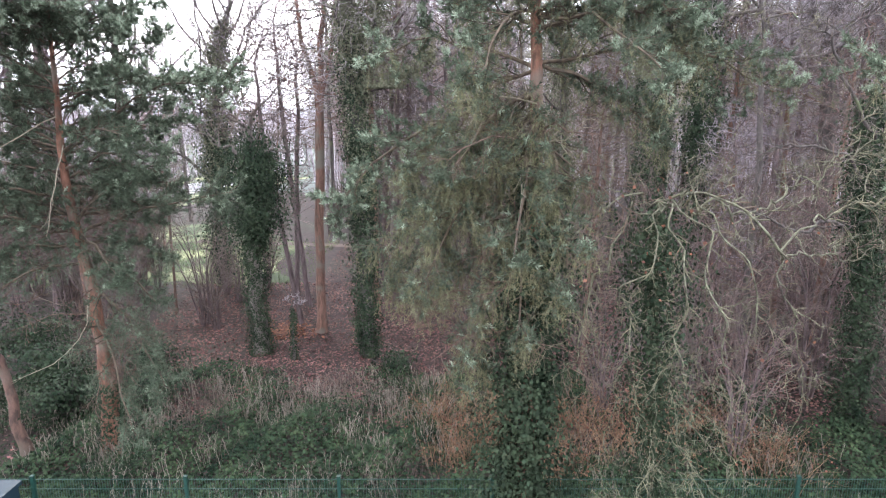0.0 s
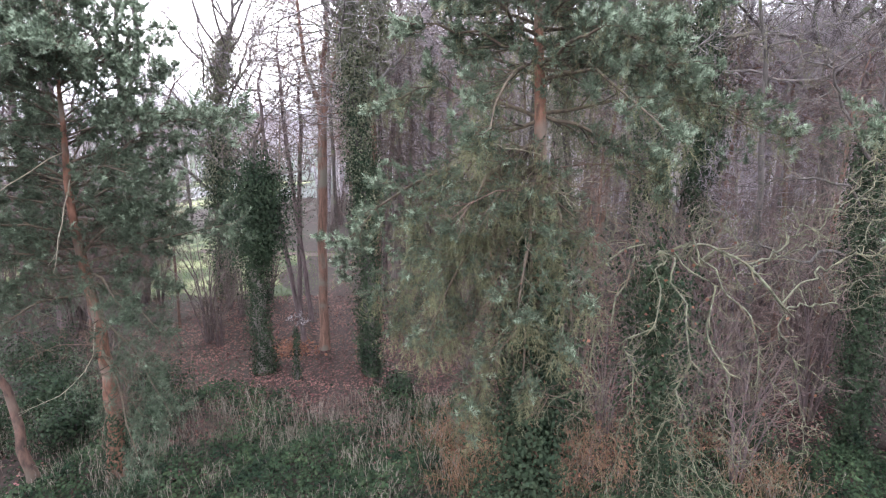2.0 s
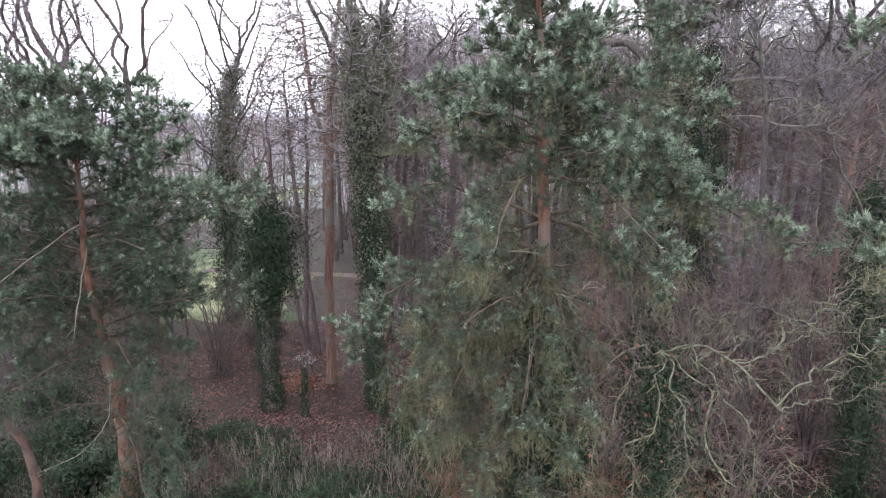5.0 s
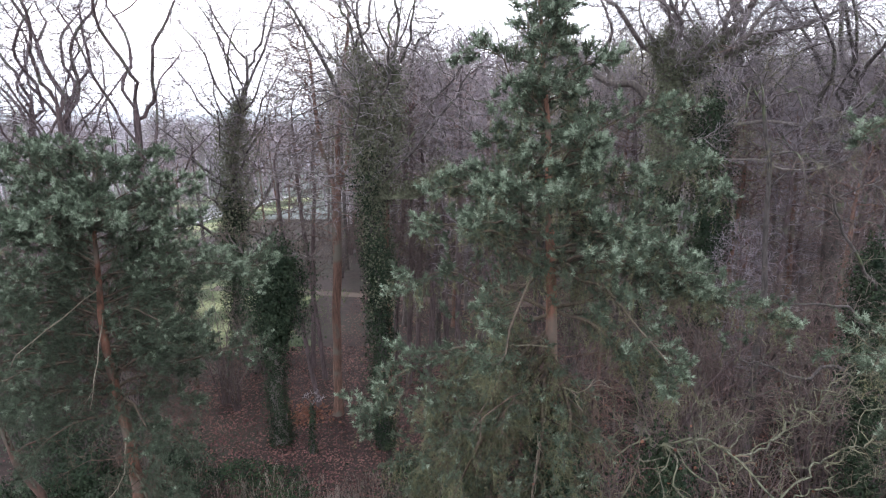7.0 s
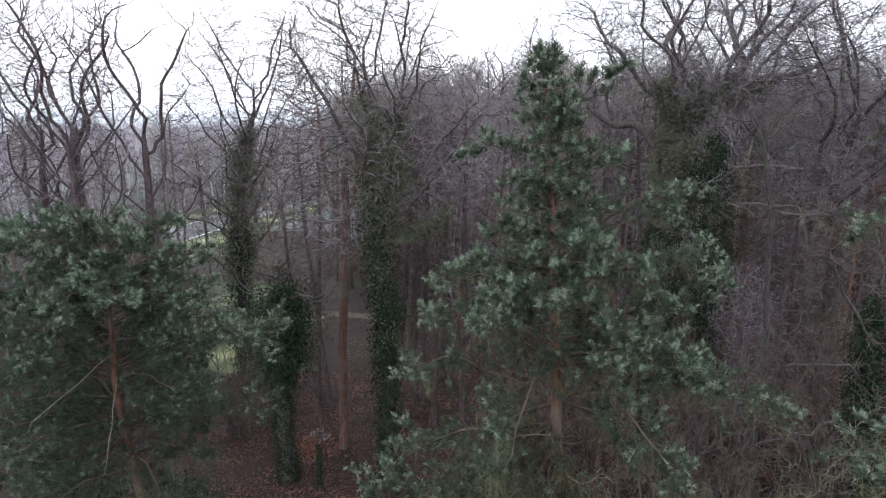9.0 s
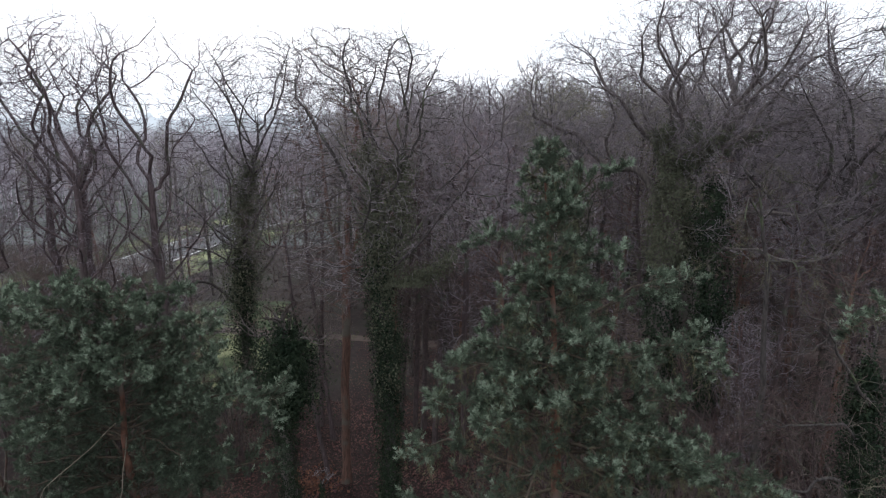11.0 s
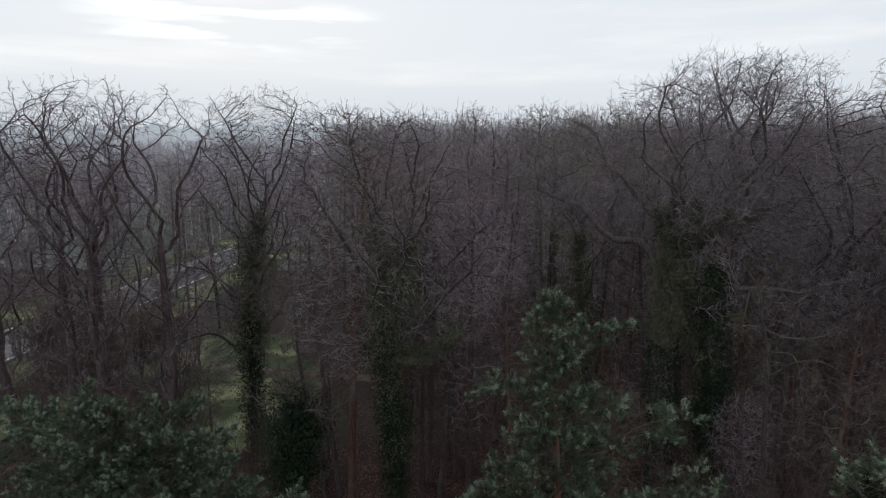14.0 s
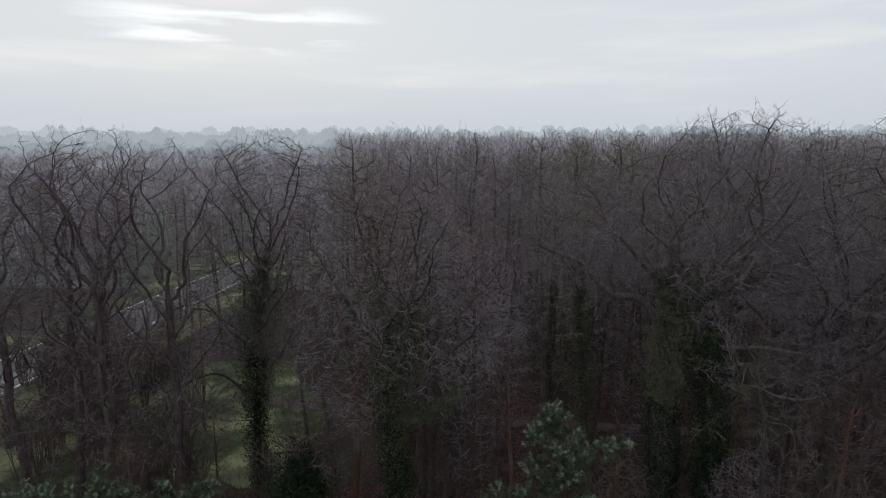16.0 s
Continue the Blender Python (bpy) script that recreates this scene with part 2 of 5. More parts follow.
M_BLUE = surface("dark_blue_paint", (0.006, 0.017, 0.027), (0.012, 0.030, 0.045), 6, 0.45, 0.05, spec=0.5)
# Far twigs carry the distance haze in their pale grey
M_HAZED_TWIG = surface("hazed_far_twigs", (0.305, 0.272, 0.303), (0.585, 0.523, 0.571), 0.15, 0.9, 0, island=0.35)


# ---- mesh tools ----
def unit(v):
    return v / np.maximum(np.linalg.norm(v, axis=-1, keepdims=True), 1e-9)


class Geo:
    """Gathers points and faces for one mesh."""

    def __init__(self):
        self.v, self.f, self.n = [], [], 0

    def add(self, verts, faces):
        self.v.append(np.asarray(verts, float).reshape(-1, 3))
        self.f.append(np.asarray(faces, np.int64) + self.n)
        self.n += len(self.v[-1])
        return self

    def tubes(self, P, R, sides=3):
        N, K = P.shape[:2]
        if not N:
            return self
        T = unit(np.gradient(P, axis=1))
        mean = unit(P[:, -1] - P[:, 0])
        ref = np.where(np.abs(mean[:, 2:3]) > 0.7, (1.0, 0.05, 0.0), (0.05, 0.0, 1.0))[:, None, :]
        U = unit(np.cross(T, ref))
        V = np.cross(T, U)
        a = np.arange(sides) * 2 * np.pi / sides
        ring = P[:, :, None] + R[:, :, None, None] * (np.cos(a)[:, None] * U[:, :, None] + np.sin(a)[:, None] * V[:, :, None])
        idx = np.arange(N * K * sides).reshape(N, K, sides)
        nxt = np.roll(idx, -1, axis=2)
        quads = np.stack([idx[:, :-1], nxt[:, :-1], nxt[:, 1:], idx[:, 1:]], -1).reshape(-1, 4)
        return self.add(ring, quads)

    def leaves(self, p, out, size, rng, droop=0.7, wide=0.42, fold=0.12):
        """A pointed leaf at each p, facing about out, its tip hanging by droop."""
        N = len(p)
        n = unit(out + rng.normal(0, 0.45, (N, 3)))
        t = np.array((0, 0, -droop)) + rng.normal(0, 0.5, (N, 3))
        t = unit(t - n * np.sum(t * n, -1, keepdims=True))
        s = np.cross(n, t)
        L = (size * rng.uniform(0.6, 1.3, N))[:, None]
        q = np.stack([p, p + 0.45 * L * t + wide * L * s - fold * L * n, p + L * t, p + 0.45 * L * t - wide * L * s - fold * L * n], 1)
        return self.add(q, np.arange(4 * N).reshape(N, 4))

    def needles(self, p, d, n, length, width, rng, shoot=0.14):
        """n needles round a shoot that leaves each p along d."""
        M = len(p)
        k = np.repeat(np.arange(M), n)
        D = d[k]
        perp = unit(np.cross(D, rng.normal(0, 1, (len(k), 3))))
        a = rng.uniform(0.25, 1.35, (len(k), 1))
        w = unit(np.cos(a) * D + np.sin(a) * perp)
        b = p[k] + D * rng.uniform(0, shoot, (len(k), 1))
        s = unit(np.cross(w, rng.normal(0, 1, (len(k), 3)))) * width
        L = length * rng.uniform(0.7, 1.2, (len(k), 1))
        q = np.stack([b - s, b + s, b + w * L], 1)
        return self.add(q, np.arange(3 * len(k)).reshape(-1, 3))

    def brushes(self, P, n, length, width, rng, s0=0.1):
        """n needles all round each shoot P, from the share s0 of it to its end."""
        M, K = P.shape[:2]
        k = np.repeat(np.arange(M), n)
        s = rng.uniform(s0, 1.0, len(k))
        g = s * (K - 1)
        i = np.minimum(g.astype(int), K - 2)
        f = (g - i)[:, None]
        base = P[k, i] * (1 - f) + P[k, i + 1] * f
        D = unit(P[k, i + 1] - P[k, i])
        perp = unit(np.cross(D, rng.normal(0, 1, (len(k), 3))))
        a = (rng.uniform(0.75, 1.3, len(k)) * (1 - 0.6 * s ** 6))[:, None]
        w = unit(np.cos(a) * D + np.sin(a) * perp)
        side = unit(np.cross(w, rng.normal(0, 1, w.shape))) * width
        L = length * rng.uniform(0.75, 1.15, (len(k), 1))
        return self.add(np.stack([base - side, base + side, base + w * L], 1), np.arange(3 * len(k)).reshape(-1, 3))

    def slivers(self, P, width, rng):
        """One thin pointed sliver from each line's start to its end, for twigs far away."""
        d = P[:, -1] - P[:, 0]
        s = unit(np.cross(d, rng.normal(0, 1, d.shape))) * width
        return self.add(np.stack([P[:, 0] - s, P[:, 0] + s, P[:, -1]], 1), np.arange(3 * len(P)).reshape(-1, 3))

    def box(self, x0, y0, z0, x1, y1, z1):
        v = [(x, y, z) for z in (z0, z1) for y in (y0, y1) for x in (x0, x1)]
        return self.add(v, [(0, 2, 3, 1), (4, 5, 7, 6), (0, 1, 5, 4), (2, 6, 7, 3), (0, 4, 6, 2), (1, 3, 7, 5)])

    def mesh(self, name, material, smooth=True):
        me = bpy.data.meshes.new(name)
        v = np.concatenate(self.v)
        me.vertices.add(len(v))
        me.vertices.foreach_set("co", v.astype(np.float32).ravel())
        sizes = np.concatenate([np.full(len(f), f.shape[1]) for f in self.f])
        loops = np.concatenate([f.ravel() for f in self.f])
        me.loops.add(len(loops))
        me.loops.foreach_set("vertex_index", loops.astype(np.int32))
        me.polygons.add(len(sizes))
        me.polygons.foreach_set("loop_start", np.concatenate([[0], np.cumsum(sizes)[:-1]]).astype(np.int32))
        me.polygons.foreach_set("loop_total", sizes.astype(np.int32))
        me.polygons.foreach_set("use_smooth", np.full(len(sizes), smooth))
        me.materials.append(material)
        me.update(calc_edges=True)
        return me


def thing(name, place, label, category, group="", kind=""):
    ob = new(name)
    ob.empty_display_size = 0.2
    ob.location = place
    return tagged(ob, label, category, group, kind)


def part(name, geo, material, parent=None, label="", kind="", smooth=True):
    ob = new(name, geo.mesh(name, material, smooth))
    ob.parent = parent
    return tagged(ob, label, "", "", kind)


def spline(points, K, rng=None, wob=0.0):
    """K points along a smooth line through the given ones, with a little unevenness."""
    p = np.asarray(points, float)
    t = np.linspace(0, len(p) - 1, K)
    i = np.minimum(t.astype(int), len(p) - 2)
    f = (t - i)[:, None]
    a, b, c, d = p[np.maximum(i - 1, 0)], p[i], p[i + 1], p[np.minimum(i + 2, len(p) - 1)]
    q = 0.5 * (2 * b + (c - a) * f + (2 * a - 5 * b + 4 * c - d) * f ** 2 + (3 * b - a - 3 * c + d) * f ** 3)
    if rng is not None and wob:
        q[1:-1] += rng.normal(0, wob, (K - 2, 3))
    return q


def grow(P, R, n, t0, t1, angle, length, K, rng, wob=0.2, up=0.1, thin=0.55, flat=0.0, tip=0.2):
    """n branches from each of the lines P with radii R: new lines of K points, and their radii."""
    N, Kp = P.shape[:2]
    k = np.repeat(np.arange(N), n)
    m = len(k)
    t = t0 + (t1 - t0) * ((np.arange(m) % n) + rng.uniform(0, 1, m)) / n
    s = t * (Kp - 1)
    i = np.minimum(s.astype(int), Kp - 2)
    f = (s - i)[:, None]
    base = P[k, i] * (1 - f) + P[k, i + 1] * f
    tan = unit(P[k, i + 1] - P[k, i])
    r = (R[k, i] * (1 - f[:, 0]) + R[k, i + 1] * f[:, 0]) * thin
    rnd = rng.normal(0, 1, (m, 3))
    rnd[:, 2] *= 1 - flat
    perp = unit(rnd - tan * np.sum(rnd * tan, -1, keepdims=True))
    a = (radians(angle) * rng.uniform(0.6, 1.35, m))[:, None]
    d = unit(np.cos(a) * tan + np.sin(a) * perp)
    L = (length * (1.2 - 0.65 * t) * rng.uniform(0.6, 1.25, m))[:, None] / (K - 1)
    out = [base]
    for _ in range(K - 1):
        out.append(out[-1] + d * L)
        d = unit(d + rng.normal(0, wob, (m, 3)) + np.array((0, 0, up)))
    Q = np.stack(out, 1)
    return Q, r[:, None] * np.linspace(1, tip, K)[None]


def forks(P, R, gens, rng, first, spread, wob, up, top):
    """Each line P goes on into two at its end, and each of those again, for gens times; they level off under the height top."""
    out = []
    end, d, r, L = P[:, -1], unit(P[:, -1] - P[:, -2]), R[:, -1], first
    for _ in range(gens):
        n = len(end)
        perp = unit(np.cross(d, rng.normal(0, 1, (n, 3))))
        a = rng.uniform(0.15, 0.5, (n, 1)) * spread
        o = rng.uniform(0.7, 1.3, (n, 1)) * spread
        d = unit(np.concatenate([np.cos(a) * d + np.sin(a) * perp, np.cos(o) * d - np.sin(o) * perp]))
        end = np.concatenate([end, end])
        r = np.concatenate([r * 0.88, r * 0.68])
        L = np.concatenate([L * rng.uniform(0.75, 1.05, n), L * rng.uniform(0.6, 0.95, n)])
        pts = [end]
        for _k in range(4):
            high = np.clip((pts[-1][:, 2] - top + 1.5) / 1.5, 0, 1)
            d = d.copy()
            d[:, 2] -= high * np.maximum(d[:, 2], 0) * 0.7
            d = unit(d + rng.normal(0, wob, d.shape) + np.array((0, 0, up)) * (1 - high)[:, None])
            pts.append(pts[-1] + d * (L / 4 * (1 - 0.5 * high))[:, None])
        Q = np.stack(pts, 1)
        out.append((Q, r[:, None] * np.linspace(1, 0.72, 5)[None]))
        end, r = Q[:, -1], r * 0.72
    return out


def sleeve(geo, line, radii, s0, s1, n, thick, size, rng, droop=0.8, bulge=0.5):
    """Ivy leaves all round a stem between the shares s0 and s1 of its length."""
    K = len(line)
    s = rng.uniform(s0, s1, n)
    g = s * (K - 1)
    i = np.minimum(g.astype(int), K - 2)
    f = (g - i)[:, None]
    c = line[i] * (1 - f) + line[i + 1] * f
    r = radii[i] * (1 - f[:, 0]) + radii[i + 1] * f[:, 0]
    a = rng.uniform(0, 2 * np.pi, n)
    out = np.stack([np.cos(a), np.sin(a), np.zeros(n)], 1)
    lump = 0.5 + 0.5 * np.sin(a * 2 + s * 23) * np.sin(s * 41 + a) + 0.4 * np.sin(s * 97 + 3 * a)
    ends = np.clip(np.minimum(s - s0, s1 - s) * 14 / max(s1 - s0, 1e-6), 0.25, 1)
    off = r + thick * ends * (0.28 + bulge * np.clip(lump, 0, 1.3)) * rng.uniform(0.1, 1.25, n)
    c[:, 2] = np.maximum(c[:, 2] + rng.normal(0, 0.28 * thick, n) * (0.4 + lump), line[0][2] + 0.3)
    geo.leaves(c + out * off[:, None], out + np.array((0, 0, 0.25)), size, rng, droop)
    return geo


# ---- trees ----
def colonise(lines, cloud, step, kill, rng, pull, wob, reach=4.0, rounds=140, keep=0.0):
    """Branches that grow from the given lines towards the points of a cloud, as a tree's do towards free air: nodes, each one's parent, and the next node on its own line."""
    P, par, own = [np.asarray(lines[0][0], float)], [-1], [-1]
    for n_line, L in enumerate(lines):
        L = np.asarray(L, float)
        run = np.concatenate([[0], np.cumsum(np.linalg.norm(np.diff(L, axis=0), axis=1))])
        pts = np.stack([np.interp(np.linspace(0, run[-1], max(2, int(run[-1] / step) + 1)), run, L[:, a]) for a in range(3)], 1)
        last = 0 if n_line == 0 else int(np.argmin(np.linalg.norm(np.array(P) - pts[0], axis=1)))
        for p in pts[1:]:
            P.append(p), par.append(last), own.append(-1)
            if own[last] < 0:
                own[last] = len(P) - 1
            last = len(P) - 1
    P, n = np.array(P), len(P)
    way = np.zeros((n, 3))
    kids = np.bincount(np.array(par[1:]), minlength=n)
    D = ((cloud[:, None] - P[None]) ** 2).sum(-1)
    near, d2 = D.argmin(1), D.min(1)
    for _ in range(rounds):
        alive = (d2 > kill * kill) & (d2 < reach * reach) & (kids[near] < 3)
        if not alive.any():
            break
        acc = np.zeros((n, 3))
        np.add.at(acc, near[alive], unit(cloud[alive] - P[near[alive]]))
        act = np.unique(near[alive])
        d = unit(unit(acc[act]) + keep * way[act] + np.asarray(pull) + rng.normal(0, wob, (len(act), 3)))
        Q = P[act] + d * step
        D = ((cloud[:, None] - Q[None]) ** 2).sum(-1)
        best = D.argmin(1)
        low = D[np.arange(len(cloud)), best]
        near = np.where(low < d2, n + best, near)
        d2 = np.minimum(d2, low)
        kids[act] += 1
        kids = np.concatenate([kids, np.zeros(len(Q), int)])
        P, way = np.concatenate([P, Q]), np.concatenate([way, d])
        par += list(act)
        own += [-1] * len(Q)
        n = len(P)
    return P, np.array(par), np.array(own)


def chains(P, par, own, r0, tip):
    """The lines from fork to fork of a grown tree, thickest first: (points, radii, number of the limb; 0 is the trunk)."""
    n = len(P)
    load = np.zeros(n)
    kids = [[] for _ in range(n)]
    for i in range(n - 1, 0, -1):
        load[i] = max(load[i], 1)
        load[par[i]] += load[i]
        kids[par[i]].append(i)
    R = tip * np.maximum(load, 1) ** (math.log(r0 / tip) / math.log(max(load[0], 2)))
    out, todo, limbs = [], [(0, -1, 0)], 0
    while todo:
        i, before, limb = todo.pop()
        line = [before, i] if before >= 0 else [i]
        while kids[i]:
            main = own[i] if own[i] >= 0 else max(kids[i], key=lambda k: load[k])
            for k in kids[i]:
                if k != main:
                    if limb == 0:
                        limbs += 1
                    todo.append((k, i, limb if limb else limbs))
            i = main
            line.append(i)
        r = R[line].copy()
        if before >= 0:
            r[0] = r[1]
        out.append((P[line], r, limb))
    return out


def egg(n, centre, radii, rng, hollow=0.25):
    """n points inside an ellipsoid, fewer towards its middle."""
    d = unit(rng.normal(0, 1, (n, 3)))
    wave = np.sin(d @ rng.normal(0, 3.6, (3, 4)) + rng.uniform(0, 6.28, 4)).mean(1, keepdims=True)
    return np.asarray(centre) + d * np.asarray(radii) * (1 + 0.3 * wave) * ((hollow + (1 - hollow) * rng.uniform(0, 1, (n, 1))) ** 0.45)


def fan(line, n, s0, s1, out, climb, seed, kink=0.25):
    """n limbs that leave a line between two shares of its length, each going out and up with a bend or two; the upper ones shorter and steeper."""
    rng, P = np.random.default_rng(seed), np.asarray(line, float)
    run = np.concatenate([[0], np.cumsum(np.linalg.norm(np.diff(P, axis=0), axis=1))])
    limbs = []
    for j in range(n):
        u = (j + rng.uniform(0.1, 0.9)) / n
        s = (s0 + (s1 - s0) * u) * run[-1]
        a = np.array([np.interp(s, run, P[:, k]) for k in range(3)])
        az, o, c = j * 2.4 + rng.uniform(-0.5, 0.5), out * (1 - 0.5 * u) * rng.uniform(0.75, 1.1), climb * rng.uniform(0.8, 1.15)
        d, w = np.array((math.cos(az), math.sin(az), 0)), np.array((-math.sin(az), math.cos(az), 0)) * kink * o * rng.choice((-1, 1))
        limbs.append([a, a + d * o * 0.3 + w * 0.3 + (0, 0, c * 0.22), a + d * o * 0.62 - w * 0.4 + (0, 0, c * 0.6), a + d * o + w * 0.2 + (0, 0, c)])
    return limbs


def by_length(todo):
    """The lines of a list in stacks of equal length: points and radii."""
    sizes = {}
    for L, r in todo:
        sizes.setdefault(len(L), []).append((L, r))
    return [(np.array([a for a, _ in v]), np.array([b for _, b in v])) for v in sizes.values()]


def crown_tree(name, label, place, trunk, r0, limbs, clouds, seed, bark=None, twig=None, step=0.4, kill=0.6, pull=(0, 0, 0.12), wob=0.22, tip=0.0078, thin=0.009,
               n3=1.3, len3=0.6, n4=3, len4=0.3, up=0.12, ivy=(), group="", few=8, limb_wob=0.06, keep=0.0):
    """A leafless tree whose limbs fill the clouds (count, centre, radii), with two orders of twigs, and ivy."""
    rng = np.random.default_rng(seed)
    bark, twig = bark or M_BARK, twig or M_TWIG
    root = thing(name, place, label, "tree", group)
    T = spline(trunk, 16, rng, r0 * 0.2)
    T[0, 2] = -0.25
    lines = [T] + [spline(l, 10, rng, limb_wob) for l in limbs]
    cloud = np.concatenate([egg(n, c, r, rng) for n, c, r in clouds])
    cloud = cloud[cloud[:, 2] > 0.3]
    made = chains(*colonise(lines, cloud, step, kill, rng, pull, wob, keep=keep), r0, tip)
    sizes = {}
    for L, r, limb in made:
        sizes[limb] = sizes.get(limb, 0) + len(L)
    L, r, _ = made[0]
    r = r * (1 + 0.5 * np.exp(-np.maximum(L[:, 2], 0) / 0.5))
    body = part("trunk", Geo().tubes(L[None], r[None], 10), bark, root)
    groups = {}
    for L, r, limb in made[1:]:
        groups.setdefault(limb if sizes[limb] >= few * 4 else 0, []).append((L, r))
    for limb, todo in groups.items():
        g, g2 = Geo(), Geo()
        for A, R in by_length(todo):
            fat = R[:, 0] > thin
            g.tubes(A[fat], R[fat], 6)
            g2.tubes(A[~fat], R[~fat], 3)
            k = max(1, round((A.shape[1] - 1) * n3))
            A3, R3 = grow(A, np.minimum(R, 0.02), k, 0.2, 1.0, 46, len3, 3, rng, 0.22, up, 0.75, tip=0.6)
            A4, _ = grow(A3, R3, n4, 0.15, 1.0, 42, len4, 2, rng, 0.2, up, 0.8)
            g2.tubes(A3, np.maximum(R3, tip * 0.55), 3).slivers(A4, tip * 0.7, rng)
        holder = body
        if limb and g.n:
            holder = part("limb", g, bark, root)
        elif g.n:
            part("brushwood", g, bark, root, "", "stuff")
        part("spray", g2, twig, holder if holder is not body else root, "", "stuff")
    TR = np.interp(T[:, 2], made[0][0][:, 2], made[0][1])
    for s0, s1, n, thick, size, material in ivy:
        part("ivy", sleeve(Geo(), T, TR, s0, s1, n, thick, size, rng), material, root, "dark glossy ivy climbing the stem", "stuff")
    return root, T, TR, lines[1:], [np.interp(np.linspace(0, 1, 10), (0, 1), (r0 * 0.45, r0 * 0.15)) for _ in limbs], rng


def bare_tree(name, label, place, trunk, r0, limbs, seed, bark=None, twig=None, n_limb=0, limb_from=0.45, limb_len=4.0, limb_angle=45,
              n2=8, n3=6, n4=3, len2=0.46, wob=0.22, up=0.12, ivy=(), thin_trunk=0.25, twig_r=0.011, given_thin=0.55):
    """A leafless tree: a trunk through local points, limbs (given, and n_limb more), branches and two orders of twigs, and ivy."""
    rng = np.random.default_rng(seed)
    bark, twig = bark or M_BARK, twig or M_TWIG
    root = thing(name, place, label, "tree")
    T = spline(trunk, 14, rng, r0 * 0.25)
    T[0, 2] = -0.25
    TR = r0 * np.linspace(1, thin_trunk, 14)
    TR[0] *= 1.45
    TR[1] *= 1.1
    part("trunk", Geo().tubes(T[None], TR[None], 10), bark, root)
    lines, radii = [], []
    for pts in limbs:
        L = spline(pts, 8, rng, 0.06)
        d = np.linalg.norm(T - L[0], axis=1)
        lines.append(L)
        radii.append(max(TR[np.argmin(d)] * given_thin, 0.025) * np.linspace(1, 0.45, 8))
    if n_limb:
        P, R = grow(T[None], TR[None], n_limb, limb_from, 0.97, limb_angle, limb_len, 8, rng, wob * 0.8, up, 0.4)
        lines += list(P)
        radii += list(R)
    lines.append(spline(T[-5:], 8))
    radii.append(np.interp(np.linspace(0, 1, 8), np.linspace(0, 1, 5), TR[-5:]) * 0.98)
    for L, r in zip(lines, radii):
        size = np.linalg.norm(np.diff(L, axis=0), axis=1).sum()
        P2, R2 = grow(L[None], r[None], max(2, round(n2 * 0.4)), 0.15, 0.95, 50, size * len2, 6, rng, wob * 0.6, up, 0.62, tip=0.6)
        g = Geo().tubes(L[None], r[None], 6).tubes(P2, np.maximum(R2, 0.012), 5)
        first = np.concatenate([[size * len2 * 0.8], np.full(len(P2), size * len2 * 0.62)])
        begin = np.concatenate([L[None, -2:], P2[:, -2:]]), np.concatenate([r[None, -2:], R2[:, -2:]])
        made = forks(begin[0], begin[1], 3, rng, first, 0.75, wob * 0.5, up * 0.6, T[-1, 2] + 2.0)
        g2 = Geo()
        for level, (Q, q) in enumerate(made):
            (g if level < 2 else g2).tubes(Q, np.maximum(q, twig_r), 4 if level < 2 else 3)
        ob = part("limb", g, bark, root)
        Q = np.concatenate([m[0] for m in made[-2:]])
        q = np.concatenate([m[1] for m in made[-2:]])
        far = np.linalg.norm(Q[:, -1] - Q[:, 0], axis=1).mean()
        P3, R3 = grow(Q, q, max(2, n3 // 2), 0.15, 1.0, 48, far * 0.7, 4, rng, wob * 0.6, 0.2 if up > 0 else up * 0.5, 0.7, tip=0.5)
        P4, R4 = grow(P3, R3, max(1, n4 // 2), 0.2, 1.0, 42, far * 0.4, 2, rng, wob, 0.2 if up > 0 else up * 0.5, 0.8)
        g2.tubes(P3, np.maximum(R3, twig_r * 0.8), 3).tubes(P4, np.maximum(R4, twig_r * 0.6), 3)
        part("spray", g2, twig, ob, "", "stuff")
    for s0, s1, n, thick, size, material in ivy:
        part("ivy", sleeve(Geo(), T, TR, s0, s1, n, thick, size, rng), material, root, "dark glossy ivy climbing the stem", "stuff")
    return root, T, TR, lines, radii, rng


